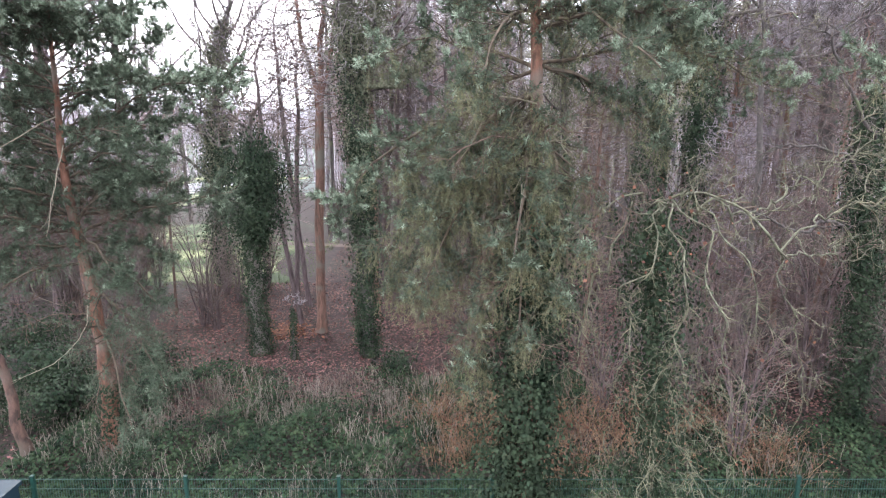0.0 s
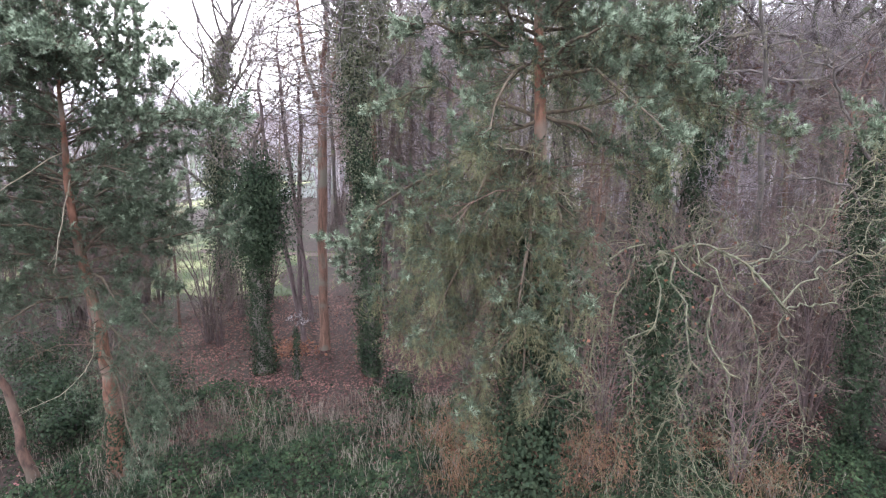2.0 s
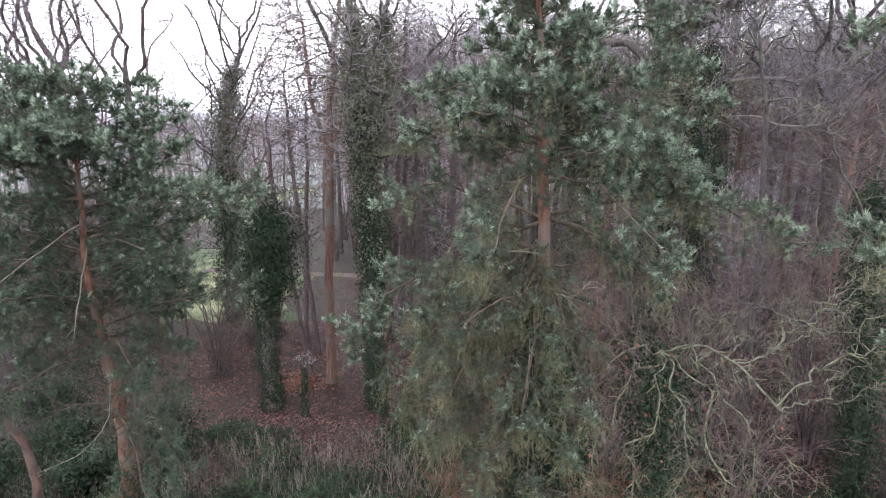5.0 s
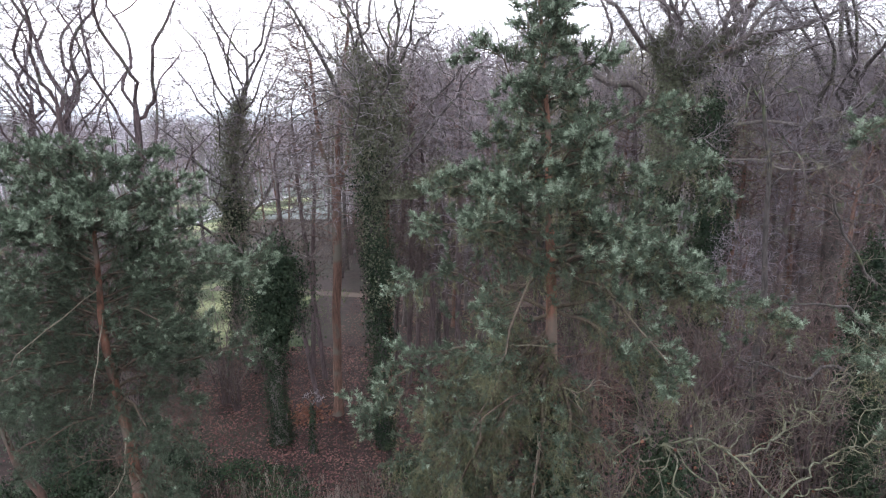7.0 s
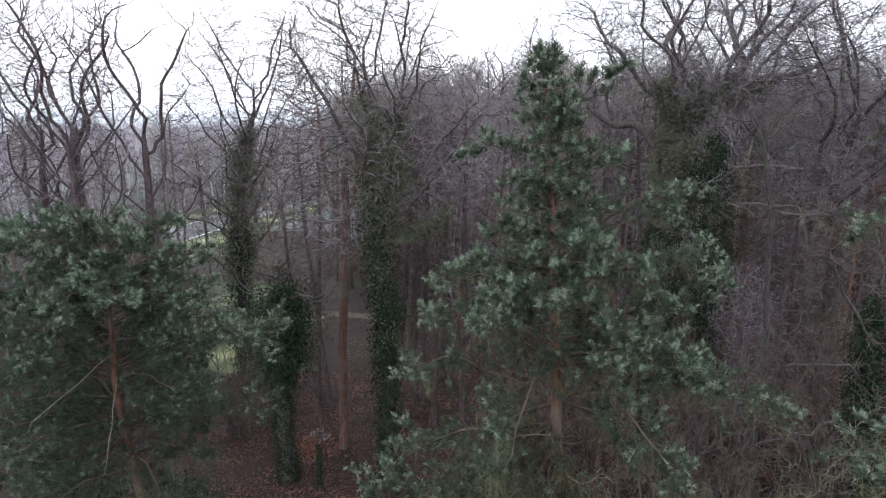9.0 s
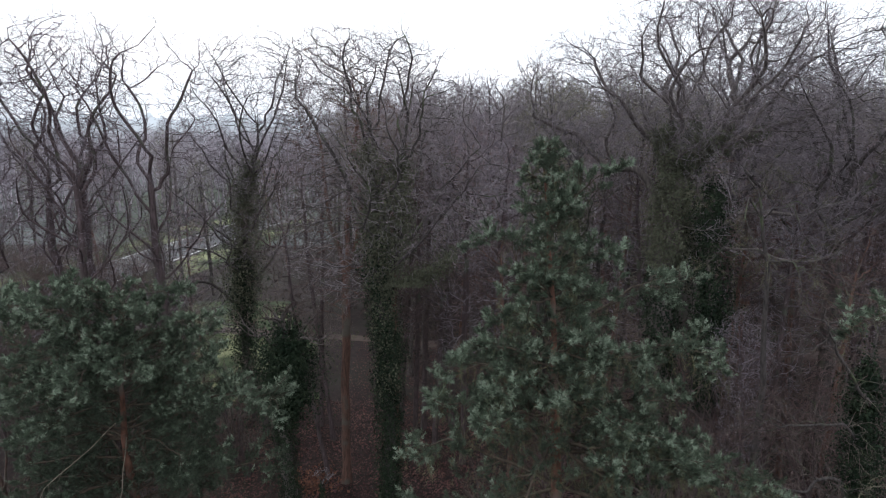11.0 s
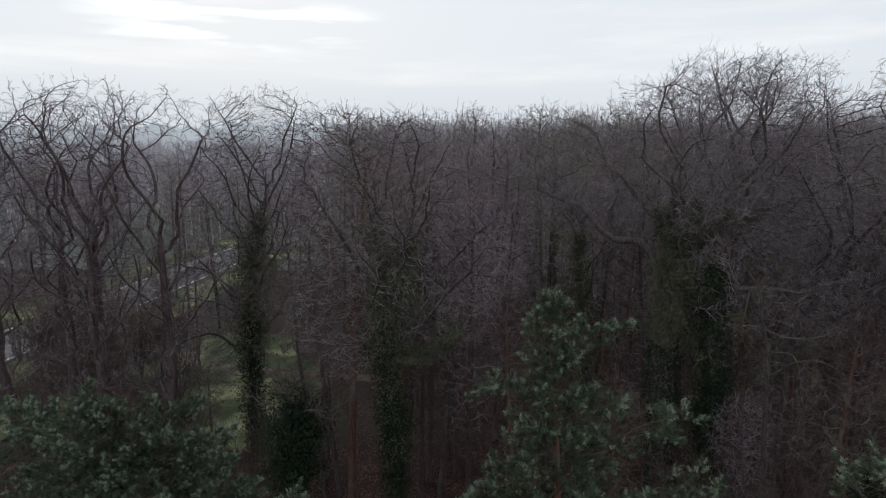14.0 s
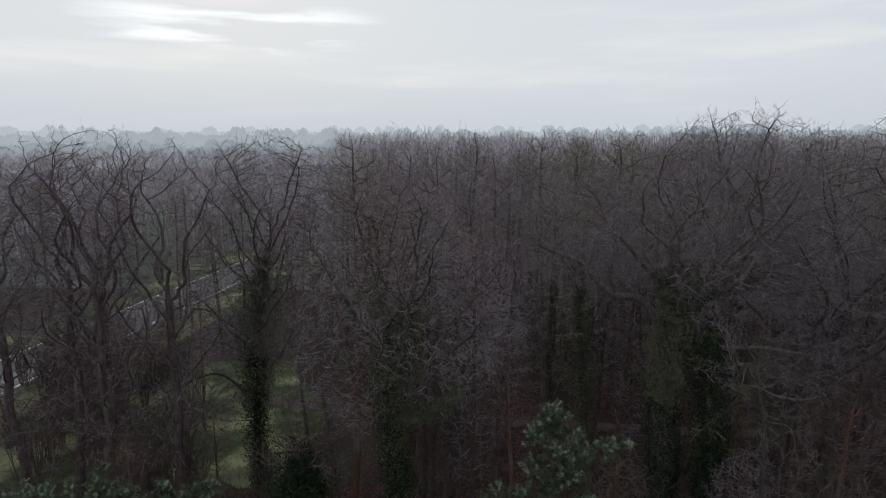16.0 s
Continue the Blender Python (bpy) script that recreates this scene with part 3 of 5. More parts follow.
def pine_tree(name, label, place, trunk, r0, boughs, seed, n_extra=0, extra_from=0.5, extra_len=2.2, ivy=(), tufts=40, droop=-0.03, n_dead=0, dead=(3.0, 7.5), bare=(), aged=None, clear=None, profile=None, shaded=0.0):
    """A Scots pine: an orange trunk, boughs to the given local tips, side shoots, and needles in brushes at the shoots."""
    rng = np.random.default_rng(seed)
    root = thing(name, place, label, "tree")
    T = spline(trunk, 16, rng, 0.02)
    T[0, 2] = -0.25
    TR = r0 * np.linspace(1, 0.08, 16) ** 1.2
    TR[0] *= 1.3
    part("trunk", Geo().tubes(T[None], TR[None], 12), M_PINE_BARK, root)
    H = T[-1, 2]
    lead = T[None, 14:] + (T[None, -1:] - T[None, -2:-1]) * 0.1
    part("leader", Geo().brushes(lead, tufts * 3, 0.085, 0.006, rng, 0.0), M_NEEDLES_TIP, root, "needle-covered leading shoot")
    todo = []
    for z, tip, full, old in boughs:
        z += rng.uniform(-0.35, 0.35)
        j = int(np.argmin(np.abs(T[:, 2] - z)))
        a, b = np.array([np.interp(z, T[:, 2], T[:, k]) for k in range(3)]), np.asarray(tip, float)
        mid = a * 0.45 + b * 0.55 + np.array((0, 0, 0.12 * np.linalg.norm(b - a)))
        todo.append((spline([a, mid, b], 8, rng, 0.03), TR[j], full, old))
    for e in range(n_extra):
        u = extra_from + (0.985 - extra_from) * (e + 0.5) / n_extra
        g = u * 15
        j = min(int(g), 14)
        a = T[j] + (T[j + 1] - T[j]) * (g - j)
        az = e * 2.4 + rng.uniform(-0.4, 0.4)
        if clear and clear[0] < a[2] < clear[1] and math.cos(az - math.atan2(-a[1] - place[1], -a[0] - place[0])) > 0.86:
            continue
        L = extra_len * (0.07 + 0.93 * ((1 - u) / (1 - extra_from)) ** 0.85) * rng.uniform(0.75, 1.15)
        if profile:
            L = float(np.interp(H - a[2], *profile)) * rng.uniform(0.75, 1.2)
        b = a + np.array((math.cos(az) * L, math.sin(az) * L, L * (rng.uniform(0.0, 0.3) + 0.5 * max(0, u - 0.75) / 0.25)))
        mid = (a + b) / 2 + np.array((0, 0, 0.04 * L))
        todo.append((spline([a, mid, b], 8, rng, 0.03), TR[j], 0.65 if profile and H - a[2] < 3.2 else 1.0, 0.15))
    for L, r, full, old in todo:
        size = np.linalg.norm(np.diff(L, axis=0), axis=1).sum()
        rr = min(max(r * 0.4, 0.014), 0.04) * np.linspace(1, 0.25, 8)
        n2, n3 = max(2, int(size * 7 * full) + 1), 12 if size > 0.8 else 6
        P2, R2 = grow(L[None], rr[None], n2, 0.1, 1.0, 52, 0.25 * size + 0.14, 5, rng, 0.18, droop + 0.04, 0.5, 0.75)
        P3, R3 = grow(P2, R2, n3, 0.25, 1.0, 58, 0.2, 4, rng, 0.1, 0.32, 0.6, 0.3)
        ob = part("bough", Geo().tubes(L[None], rr[None], 6).tubes(P2, np.maximum(R2, 0.006), 4).tubes(P3, np.maximum(R3, 0.004), 3), M_PINE_TWIG, root)
        full_n = max(8, int(tufts * (1 - 0.6 * old)))
        reach = np.repeat((np.arange(n2) + 0.5) / n2, n3)
        along = np.tile((np.arange(n3) + 0.5) / n3, n2)
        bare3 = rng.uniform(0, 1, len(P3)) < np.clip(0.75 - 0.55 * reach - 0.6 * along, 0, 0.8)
        # Outer shoots go pale as if lit; below shaded fewer, as in shade
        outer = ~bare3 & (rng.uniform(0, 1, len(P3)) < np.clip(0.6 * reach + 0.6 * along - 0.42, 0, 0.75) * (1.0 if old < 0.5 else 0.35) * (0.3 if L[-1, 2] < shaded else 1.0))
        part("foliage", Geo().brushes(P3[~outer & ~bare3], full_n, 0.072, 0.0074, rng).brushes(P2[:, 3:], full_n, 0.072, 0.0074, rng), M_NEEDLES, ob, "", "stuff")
        part("lit_young_foliage", Geo().brushes(P3[outer], full_n, 0.068, 0.007, rng).brushes(L[None, 6:], full_n, 0.068, 0.007, rng), M_NEEDLES_TIP, ob, "paler needles at the shoot tips", "stuff")
        if old:
            k = rng.choice(len(P3), max(1, int(len(P3) * old)), replace=False)
            hang = unit(rng.normal(0, 0.3, (len(k), 3)) + np.array((0, 0, -0.9)))
            part("old_foliage", Geo().needles(P3[k, 1], hang, 26, 0.085, 0.003, rng, 0.42), aged or M_NEEDLES_OLD, ob, "thin hanging needles on the inner shoots", "stuff")
    for pts in bare:
        D = spline(pts, 8, rng, 0.02)
        r = 0.014 * np.linspace(1, 0.3, 8)
        P2, R2 = grow(D[None], r[None], 5, 0.35, 1.0, 45, 0.4, 4, rng, 0.25, -0.08, 0.6)
        part("dead_branch", Geo().tubes(D[None], r[None], 6).tubes(P2, np.maximum(R2, 0.005), 3), M_DEAD_WOOD, root, "pale barkless dead branch")
    for e in range(n_dead):
        z = rng.uniform(*dead)
        a = np.array([np.interp(z, T[:, 2], T[:, k]) for k in range(3)])
        az, L = rng.uniform(0, 6.28), rng.uniform(0.9, 2.0)
        D = spline([a, a + np.array((math.cos(az), math.sin(az), 0.1)) * L * 0.5, a + np.array((math.cos(az), math.sin(az), -0.15)) * L], 6, rng, 0.05)
        r = 0.016 * np.linspace(1, 0.25, 6)
        P2, R2 = grow(D[None], r[None], 9, 0.2, 1.0, 50, 0.55, 4, rng, 0.3, -0.08, 0.6)
        P3, R3 = grow(P2, R2, 5, 0.2, 1.0, 45, 0.28, 3, rng, 0.3, -0.05, 0.7)
        part("dead_branch", Geo().tubes(D[None], r[None], 5).tubes(P2, np.maximum(R2, 0.005), 3).tubes(P3, np.maximum(R3, 0.0035), 3), M_DEAD_TWIG, root, "bare dead reddish-brown branch")
    for s0, s1, n, thick, size, material in ivy:
        part("ivy", sleeve(Geo(), T, TR, s0, s1, n, thick, size, rng), material, root, "dark glossy ivy climbing the stem", "stuff")
    return root, T, TR, rng


# ---- ground, lawn, path and road ----
def rise(x, y):
    """The height of the woodland floor."""
    fade = np.exp(-(np.hypot(x, y - 20) / 60) ** 2)
    return fade * (0.10 * np.sin(0.35 * x + 1) * np.sin(0.31 * y) + (0.05 * np.sin(1.1 * x + 0.4 * y) + 0.03 * np.sin(2.3 * y - 1.7 * x)) * np.exp(-((y - 14) / 7) ** 2))


def sheet(xs, ys, lift):
    X, Y = np.meshgrid(xs, ys)
    V = np.stack([X, Y, rise(X, Y) + lift], -1)
    i = np.arange(X.size).reshape(X.shape)
    return Geo().add(V, np.stack([i[:-1, :-1], i[:-1, 1:], i[1:, 1:], i[1:, :-1]], -1).reshape(-1, 4))


wide = np.sinh(np.linspace(-6.5, 6.5, 170)) * 9.0
part_ground = part("ground", sheet(wide, wide + 20, 0.0), M_GROUND)
tagged(part_ground, "brown woodland ground with damp soil and leaf litter", "ground", "", "structure")


def ribbon(line, half, lift, K):
    """A flat strip of the given half width along a line on the ground."""
    c = spline([(x, y, 0) for x, y in line], K)
    t = unit(np.gradient(c, axis=0))
    s = np.stack([t[:, 1], -t[:, 0], np.zeros(K)], 1)
    v = np.stack([c - s * half, c + s * half], 1)
    v[:, :, 2] = rise(v[:, :, 0], v[:, :, 1]) + lift
    i = np.arange(2 * K).reshape(K, 2)
    return Geo().add(v, np.stack([i[:-1, 0], i[:-1, 1], i[1:, 1], i[1:, 0]], -1))


def lawn_sheet():
    """The open lawn beyond the first trees, with an uneven rim."""
    K = 90
    y = np.linspace(0, 1, K)
    g = Geo()
    V = []
    for u in y:
        yy = 29.2 + 18 * u
        x1 = -7.2 - 1.2 * math.sin(9 * u) - 6 * u
        for w in np.linspace(0, 1, 40):
            x = -30 + (x1 + 30) * w
            V.append((x, yy + (1 - u) * (0.5 * math.sin(x * 1.3) + 0.3 * math.sin(x * 3.1)), 0))
    V = np.array(V)
    V[:, 2] = rise(V[:, 0], V[:, 1]) + 0.02
    i = np.arange(K * 40).reshape(K, 40)
    return g.add(V, np.stack([i[:-1, :-1], i[:-1, 1:], i[1:, 1:], i[1:, :-1]], -1).reshape(-1, 4))


tagged(part("lawn", lawn_sheet(), M_GRASS), "short green grass beyond the wood's edge", "lawn", "", "structure")
tagged(part("path", ribbon([(-17, 40.4), (-9.5, 39.2), (-5, 38.4), (4, 37), (16, 36), (30, 37)], 0.55, 0.03, 60), M_PATH), "trodden earth path through the wood", "path", "", "structure")
ROAD = [(-41, 20), (-38.2, 36), (-36, 48), (-33.9, 60), (-31.3, 75), (-28, 92)]
road = part("road", ribbon(ROAD, 3.4, 0.035, 90), M_ROAD)
tagged(road, "pale grey asphalt road curving past the wood", "road", "", "structure")
tagged(part("field", sheet(np.linspace(-190, -14, 60), np.linspace(70, 345, 60), 0.02), M_FIELD), "pale open field with distance haze in its colour", "field", "", "structure")
for off in (-6.4, 6.4):
    shifted = [(x + off * 0.93, y - off * 0.35) for x, y in ROAD]
    tagged(part("verge", ribbon(shifted, 2.6, 0.028, 90), M_GRASS), "strip of short green grass beside the road", "verge", "", "structure")
for off in (-3.1, 3.1):
    shifted = [(x + off * 0.93, y - off * 0.35) for x, y in ROAD]
    part("edge_line", ribbon(shifted, 0.09, 0.042, 90), M_PAINT, road, "white painted road line")


# ---- the pines in front ----
def at(base, *pts):
    return [(x - base[0], y - base[1], z) for x, y, z in pts]


B = (1.25, 8.3, 0)
pine_tree("pine_tree", "tall Scots pine with orange bark and blue-green needles", B,
    at(B, (1.25, 8.3, 0), (1.3, 8.4, 4), (1.33, 8.7, 8), (1.36, 9.3, 10.4), (1.25, 9.9, 12.4), (1.17, 10.35, 14.3)), 0.17,
    [(8.9, at(B, (-1.0, 9.6, 9.1))[0], 1.0, 0.3), (8.2, at(B, (-1.8, 9.9, 6.7))[0], 1.3, 0.12), (8.8, at(B, (4.9, 9.3, 8.6))[0], 1.0, 0.4),
     (10.2, at(B, (4.2, 10.0, 10.7))[0], 1.0, 0.2), (9.3, at(B, (2.6, 7.2, 8.6))[0], 1.0, 0.4), (9.3, at(B, (0.4, 7.3, 8.6))[0], 1.0, 0.5),
     (8.5, at(B, (-0.3, 8.3, 6.6))[0], 1.1, 1.0), (8.3, at(B, (0.2, 8.9, 5.3))[0], 1.0, 1.0), (8.0, at(B, (-0.6, 9.3, 5.4))[0], 1.0, 1.0),
     (10.4, at(B, (-0.5, 9.2, 10.6))[0], 1.0, 0.2), (10.8, at(B, (3.7, 10.6, 11.85))[0], 0.9, 0.0), (11.8, at(B, (2.2, 9.42, 12.6))[0], 0.9, 0.0), (11.9, at(B, (0.1, 9.7, 12.8))[0], 0.7, 0.0), (9.9, at(B, (3.4, 8.6, 9.3))[0], 1.0, 0.3),
     (12.6, at(B, (2.16, 9.8, 13.9))[0], 0.7, 0.0), (7.6, at(B, (1.0, 7.6, 5.2))[0], 0.9, 1.0), (7.2, at(B, (0.3, 8.0, 4.6))[0], 1.2, 1.0),
     (8.4, at(B, (0.9, 7.5, 6.2))[0], 1.1, 0.8), (8.0, at(B, (1.7, 7.5, 5.9))[0], 1.1, 0.9), (8.8, at(B, (-0.6, 8.8, 7.3))[0], 1.3, 0.9), (8.2, at(B, (-0.3, 8.2, 5.7))[0], 1.3, 1.0), (8.6, at(B, (0.1, 8.0, 7.4))[0], 1.3, 0.8), (8.0, at(B, (-0.9, 9.2, 6.0))[0], 1.3, 0.9),
     (9.0, at(B, (2.9, 8.3, 7.9))[0], 1.2, 0.5), (10.9, at(B, (1.7, 8.4, 11.4))[0], 1.0, 0.0), (11.7, at(B, (1.0, 9.25, 12.3))[0], 1.0, 0.0), (12.6, at(B, (1.35, 9.85, 13.4))[0], 1.0, 0.0), (9.4, at(B, (3.9, 9.4, 9.0))[0], 1.2, 0.2)],
    11, 60, 0.5, 2.45, ((0.02, 0.36, 22000, 0.85, 0.064, M_IVY), (0.01, 0.3, 9000, 0.3, 0.064, M_IVY)), n_dead=20, dead=(4.5, 8.2), clear=(0.0, 9.0), profile=((0, 0.6, 1.2, 2.6, 3.4, 4.6, 7.5), (0.06, 0.28, 0.62, 0.75, 1.3, 2.0, 1.9)),
    bare=(at(B, (1.33, 8.6, 7.6), (1.2, 8.2, 7.6), (1.05, 7.9, 7.0), (0.95, 7.8, 6.4)), at(B, (1.33, 8.7, 7.9), (1.6, 8.2, 7.8), (1.9, 8.0, 8.1)),
          at(B, (1.35, 8.7, 8.3), (0.7, 8.5, 8.4), (0.3, 8.4, 7.9))))

B = (-8.2, 13.3, 0)
pine_tree("pine_tree", "broad Scots pine with bare orange trunk and flat crown", B,
    at(B, (-8.2, 13.3, 0), (-7.78, 12.9, 2.2), (-7.8, 12.85, 3.6), (-7.95, 12.75, 5.6), (-7.85, 12.4, 7.6), (-7.5, 12.0, 9.4), (-7.7, 12.1, 11.2)), 0.225,
    [(7.6, at(B, (-4.1, 11.9, 8.8))[0], 1.2, 0.1), (6.2, at(B, (-6.2, 12.0, 6.9))[0], 1.0, 0.4), (7.6, at(B, (-5.9, 11.2, 7.8))[0], 1.0, 0.3),
     (9.2, at(B, (-5.8, 12.0, 10.2))[0], 1.0, 0.1), (9.4, at(B, (-9.8, 12.0, 10.9))[0], 1.0, 0.0), (7.4, at(B, (-10.4, 12.2, 8.4))[0], 1.0, 0.3),
     (6.6, at(B, (-10.0, 11.6, 6.6))[0], 1.0, 0.4), (5.2, at(B, (-6.2, 12.4, 4.2))[0], 1.0, 0.6), (4.6, at(B, (-6.0, 12.0, 2.4))[0], 1.1, 0.7),
     (5.0, at(B, (-9.8, 12.0, 4.2))[0], 1.0, 0.6), (6.0, at(B, (-9.7, 10.9, 5.8))[0], 1.2, 0.4), 
     (4.0, at(B, (-6.6, 11.6, 1.6))[0], 1.0, 0.8), (8.8, at(B, (-9.2, 10.6, 9.6))[0], 1.0, 0.2), (5.4, at(B, (-6.4, 11.6, 4.8))[0], 1.2, 0.4), (9.6, at(B, (-7.3, 10.8, 10.2))[0], 1.0, 0.0),
     (9.6, at(B, (-10.6, 12.2, 10.9))[0], 1.1, 0.0), (10.0, at(B, (-9.4, 11.3, 11.0))[0], 1.1, 0.0), (10.2, at(B, (-8.4, 11.0, 11.1))[0], 1.1, 0.0), (10.0, at(B, (-6.6, 11.2, 10.9))[0], 1.1, 0.0),
     (9.6, at(B, (-5.6, 12.1, 10.5))[0], 1.1, 0.0), (9.0, at(B, (-10.9, 12.0, 10.0))[0], 1.1, 0.0), (9.2, at(B, (-5.5, 11.4, 9.8))[0], 1.1, 0.0), (9.8, at(B, (-7.2, 10.0, 9.9))[0], 1.1, 0.0), (9.7, at(B, (-8.1, 9.9, 9.8))[0], 1.1, 0.0), (9.8, at(B, (-6.4, 10.4, 10.0))[0], 1.1, 0.0), (9.7, at(B, (-8.9, 10.2, 9.9))[0], 1.1, 0.0), (9.0, at(B, (-5.6, 12.4, 9.6))[0], 1.2, 0.1), (8.4, at(B, (-5.3, 12.6, 8.9))[0], 1.2, 0.1), (7.8, at(B, (-6.1, 12.8, 7.9))[0], 1.2, 0.2),
     (7.0, at(B, (-6.2, 13.0, 7.0))[0], 1.2, 0.2), (6.4, at(B, (-6.4, 13.2, 6.0))[0], 1.2, 0.3), (5.6, at(B, (-6.3, 13.4, 5.0))[0], 1.2, 0.3), (9.0, at(B, (-10.4, 12.8, 9.3))[0], 1.2, 0.1), (8.2, at(B, (-10.6, 13.0, 8.4))[0], 1.2, 0.1),
     (7.2, at(B, (-10.8, 13.2, 7.2))[0], 1.2, 0.2), (6.2, at(B, (-10.4, 13.3, 6.0))[0], 1.2, 0.3), (5.4, at(B, (-10.2, 13.0, 4.8))[0], 1.2, 0.3), (10.2, at(B, (-9.0, 12.8, 11.2))[0], 1.0, 0.0), (10.0, at(B, (-6.4, 12.8, 11.1))[0], 1.0, 0.0)],
    12, 52, 0.5, 3.0, ((0.02, 0.17, 1530, 0.2, 0.062, M_IVY),), n_dead=16, dead=(2.6, 7.0), aged=M_NEEDLES, clear=(0.0, 9.4), shaded=8.3,
    bare=(at(B, (-7.85, 12.75, 4.4), (-7.75, 12.2, 3.7), (-8.2, 11.9, 3.1), (-9.1, 11.7, 2.7)), at(B, (-7.7, 12.3, 8.2), (-8.2, 11.5, 7.7), (-8.8, 11.2, 7.2), (-9.2, 11.0, 6.5)),
          at(B, (-7.8, 12.4, 7.6), (-7.5, 11.4, 6.7), (-7.6, 11.2, 5.9))))

B = (9.0, 8.6, 0)
pine_tree("pine_tree", "Scots pine with blue-green needle brushes at its branch ends", B,
    at(B, (9.0, 8.6, 0), (9.0, 8.5, 5), (8.9, 8.5, 9), (9.0, 8.6, 12)), 0.15,
    [(8.0, at(B, (5.3, 7.4, 8.7))[0], 1.0, 0.3), (10.2, at(B, (6.0, 9.0, 11.7))[0], 1.0, 0.1), (7.0, at(B, (6.2, 7.8, 7.0))[0], 1.0, 0.4)],
    13, 8, 0.7, 2.0, (), 44)

B = (-10.6, 13.5, 0)
bare_tree("leaning_pine_trunk", "slender leaning red-brown pine trunk", B, at(B, (-10.2, 13.3, 0), (-10.45, 13.2, 2.2), (-11.0, 13.0, 4.4), (-11.6, 12.8, 7.5)), 0.14, [], 14,
          M_OLD_BARK, M_PINE_TWIG, 5, 0.5, 1.6, 60, 5, 4, 3)

# ---- the lichen-covered tree by the fence ----
B = (3.6, 9.2, 0)
moss, T, TR, lines, radii, rng = crown_tree("lichen_tree", "low spreading tree with pale lichen on its drooping boughs", B,
    at(B, (3.6, 9.2, 0), (3.5, 9.0, 3), (3.2, 8.6, 5.6), (2.95, 8.15, 7.0)), 0.031,
    [[(-0.63, -1.05, 6.95), (-0.63 + 0.5 * c, -1.2 + 0.3 * d, 7.05 - fall * 0.1), (-0.63 + 0.95 * c, -1.4 + 0.45 * d, 6.75 - fall * 0.5), (-0.63 + 1.2 * c, -1.55 + 0.5 * d, 6.2 - fall)]
     for c, d, fall in ((-1.3, 0.3, 0.7), (-1.0, -0.6, 0.9), (-0.5, -1.0, 1.0), (0.1, -1.0, 1.2), (0.5, -0.9, 1.0), (0.9, -0.6, 0.6), (1.3, -0.2, 0.3), (0.8, 0.8, -0.3), (-0.9, 0.8, -0.3))],
    [(330, (-0.8, -1.5, 5.3), (1.2, 0.6, 1.5)), (330, (0.4, -1.6, 4.7), (1.2, 0.6, 1.8)), (200, (-2.0, -1.3, 5.2), (1.0, 0.5, 1.3)), (330, (2.3, -0.4, 6.9), (2.1, 0.9, 1.0)), (110, (-0.6, -0.9, 7.4), (1.2, 0.7, 0.6)), (210, (-0.3, -1.7, 3.0), (1.3, 0.5, 1.2)), (150, (4.0, 0.2, 7.9), (1.5, 0.8, 0.9))],
    15, M_LICHEN, M_LICHEN_TWIG, step=0.13, kill=0.17, pull=(0, 0, -0.3), wob=0.42, tip=0.0034, thin=0.0033, limb_wob=0.1, n3=1.0, len3=0.26, n4=2, len4=0.12, up=-0.03,
    ivy=((0.05, 0.9, 10500, 1.0, 0.062, M_IVY),))
tips = np.concatenate([l[3:] for l in lines])
k = rng.integers(0, len(tips), 70)
p = tips[k] + rng.normal(0, 0.35, (70, 3))
part("withered_leaves", Geo().leaves(p, rng.normal(0, 1, (70, 3)), 0.055, rng), M_OAK_LEAF, moss, "few withered russet leaves")

# ---- ivy-clad trees and slender trunks behind the clearing ----
B = (-6.6, 20.0, 0)
bare_tree("ivy_snag", "broken trunk thickly wrapped in dark ivy", B, at(B, (-6.5, 20, 0), (-6.5, 20, 3), (-6.35, 20, 5.5), (-6.3, 20, 7.3)), 0.24,
          [at(B, (-6.3, 20, 6.8), (-5.7, 19.9, 7.2), (-5.1, 19.9, 7.1)), at(B, (-6.4, 20, 6.6), (-6.9, 19.9, 7.2), (-7.3, 19.8, 7.3))], 21, M_DARK_BARK, M_SHRUB_TWIG, n2=4, n3=3, n4=2,
          ivy=((0.0, 0.66, 8000, 0.4, 0.066, M_IVY), (0.48, 0.97, 18000, 1.5, 0.08, M_IVY)), thin_trunk=0.6)
B = (-2.6, 19.9, 0)
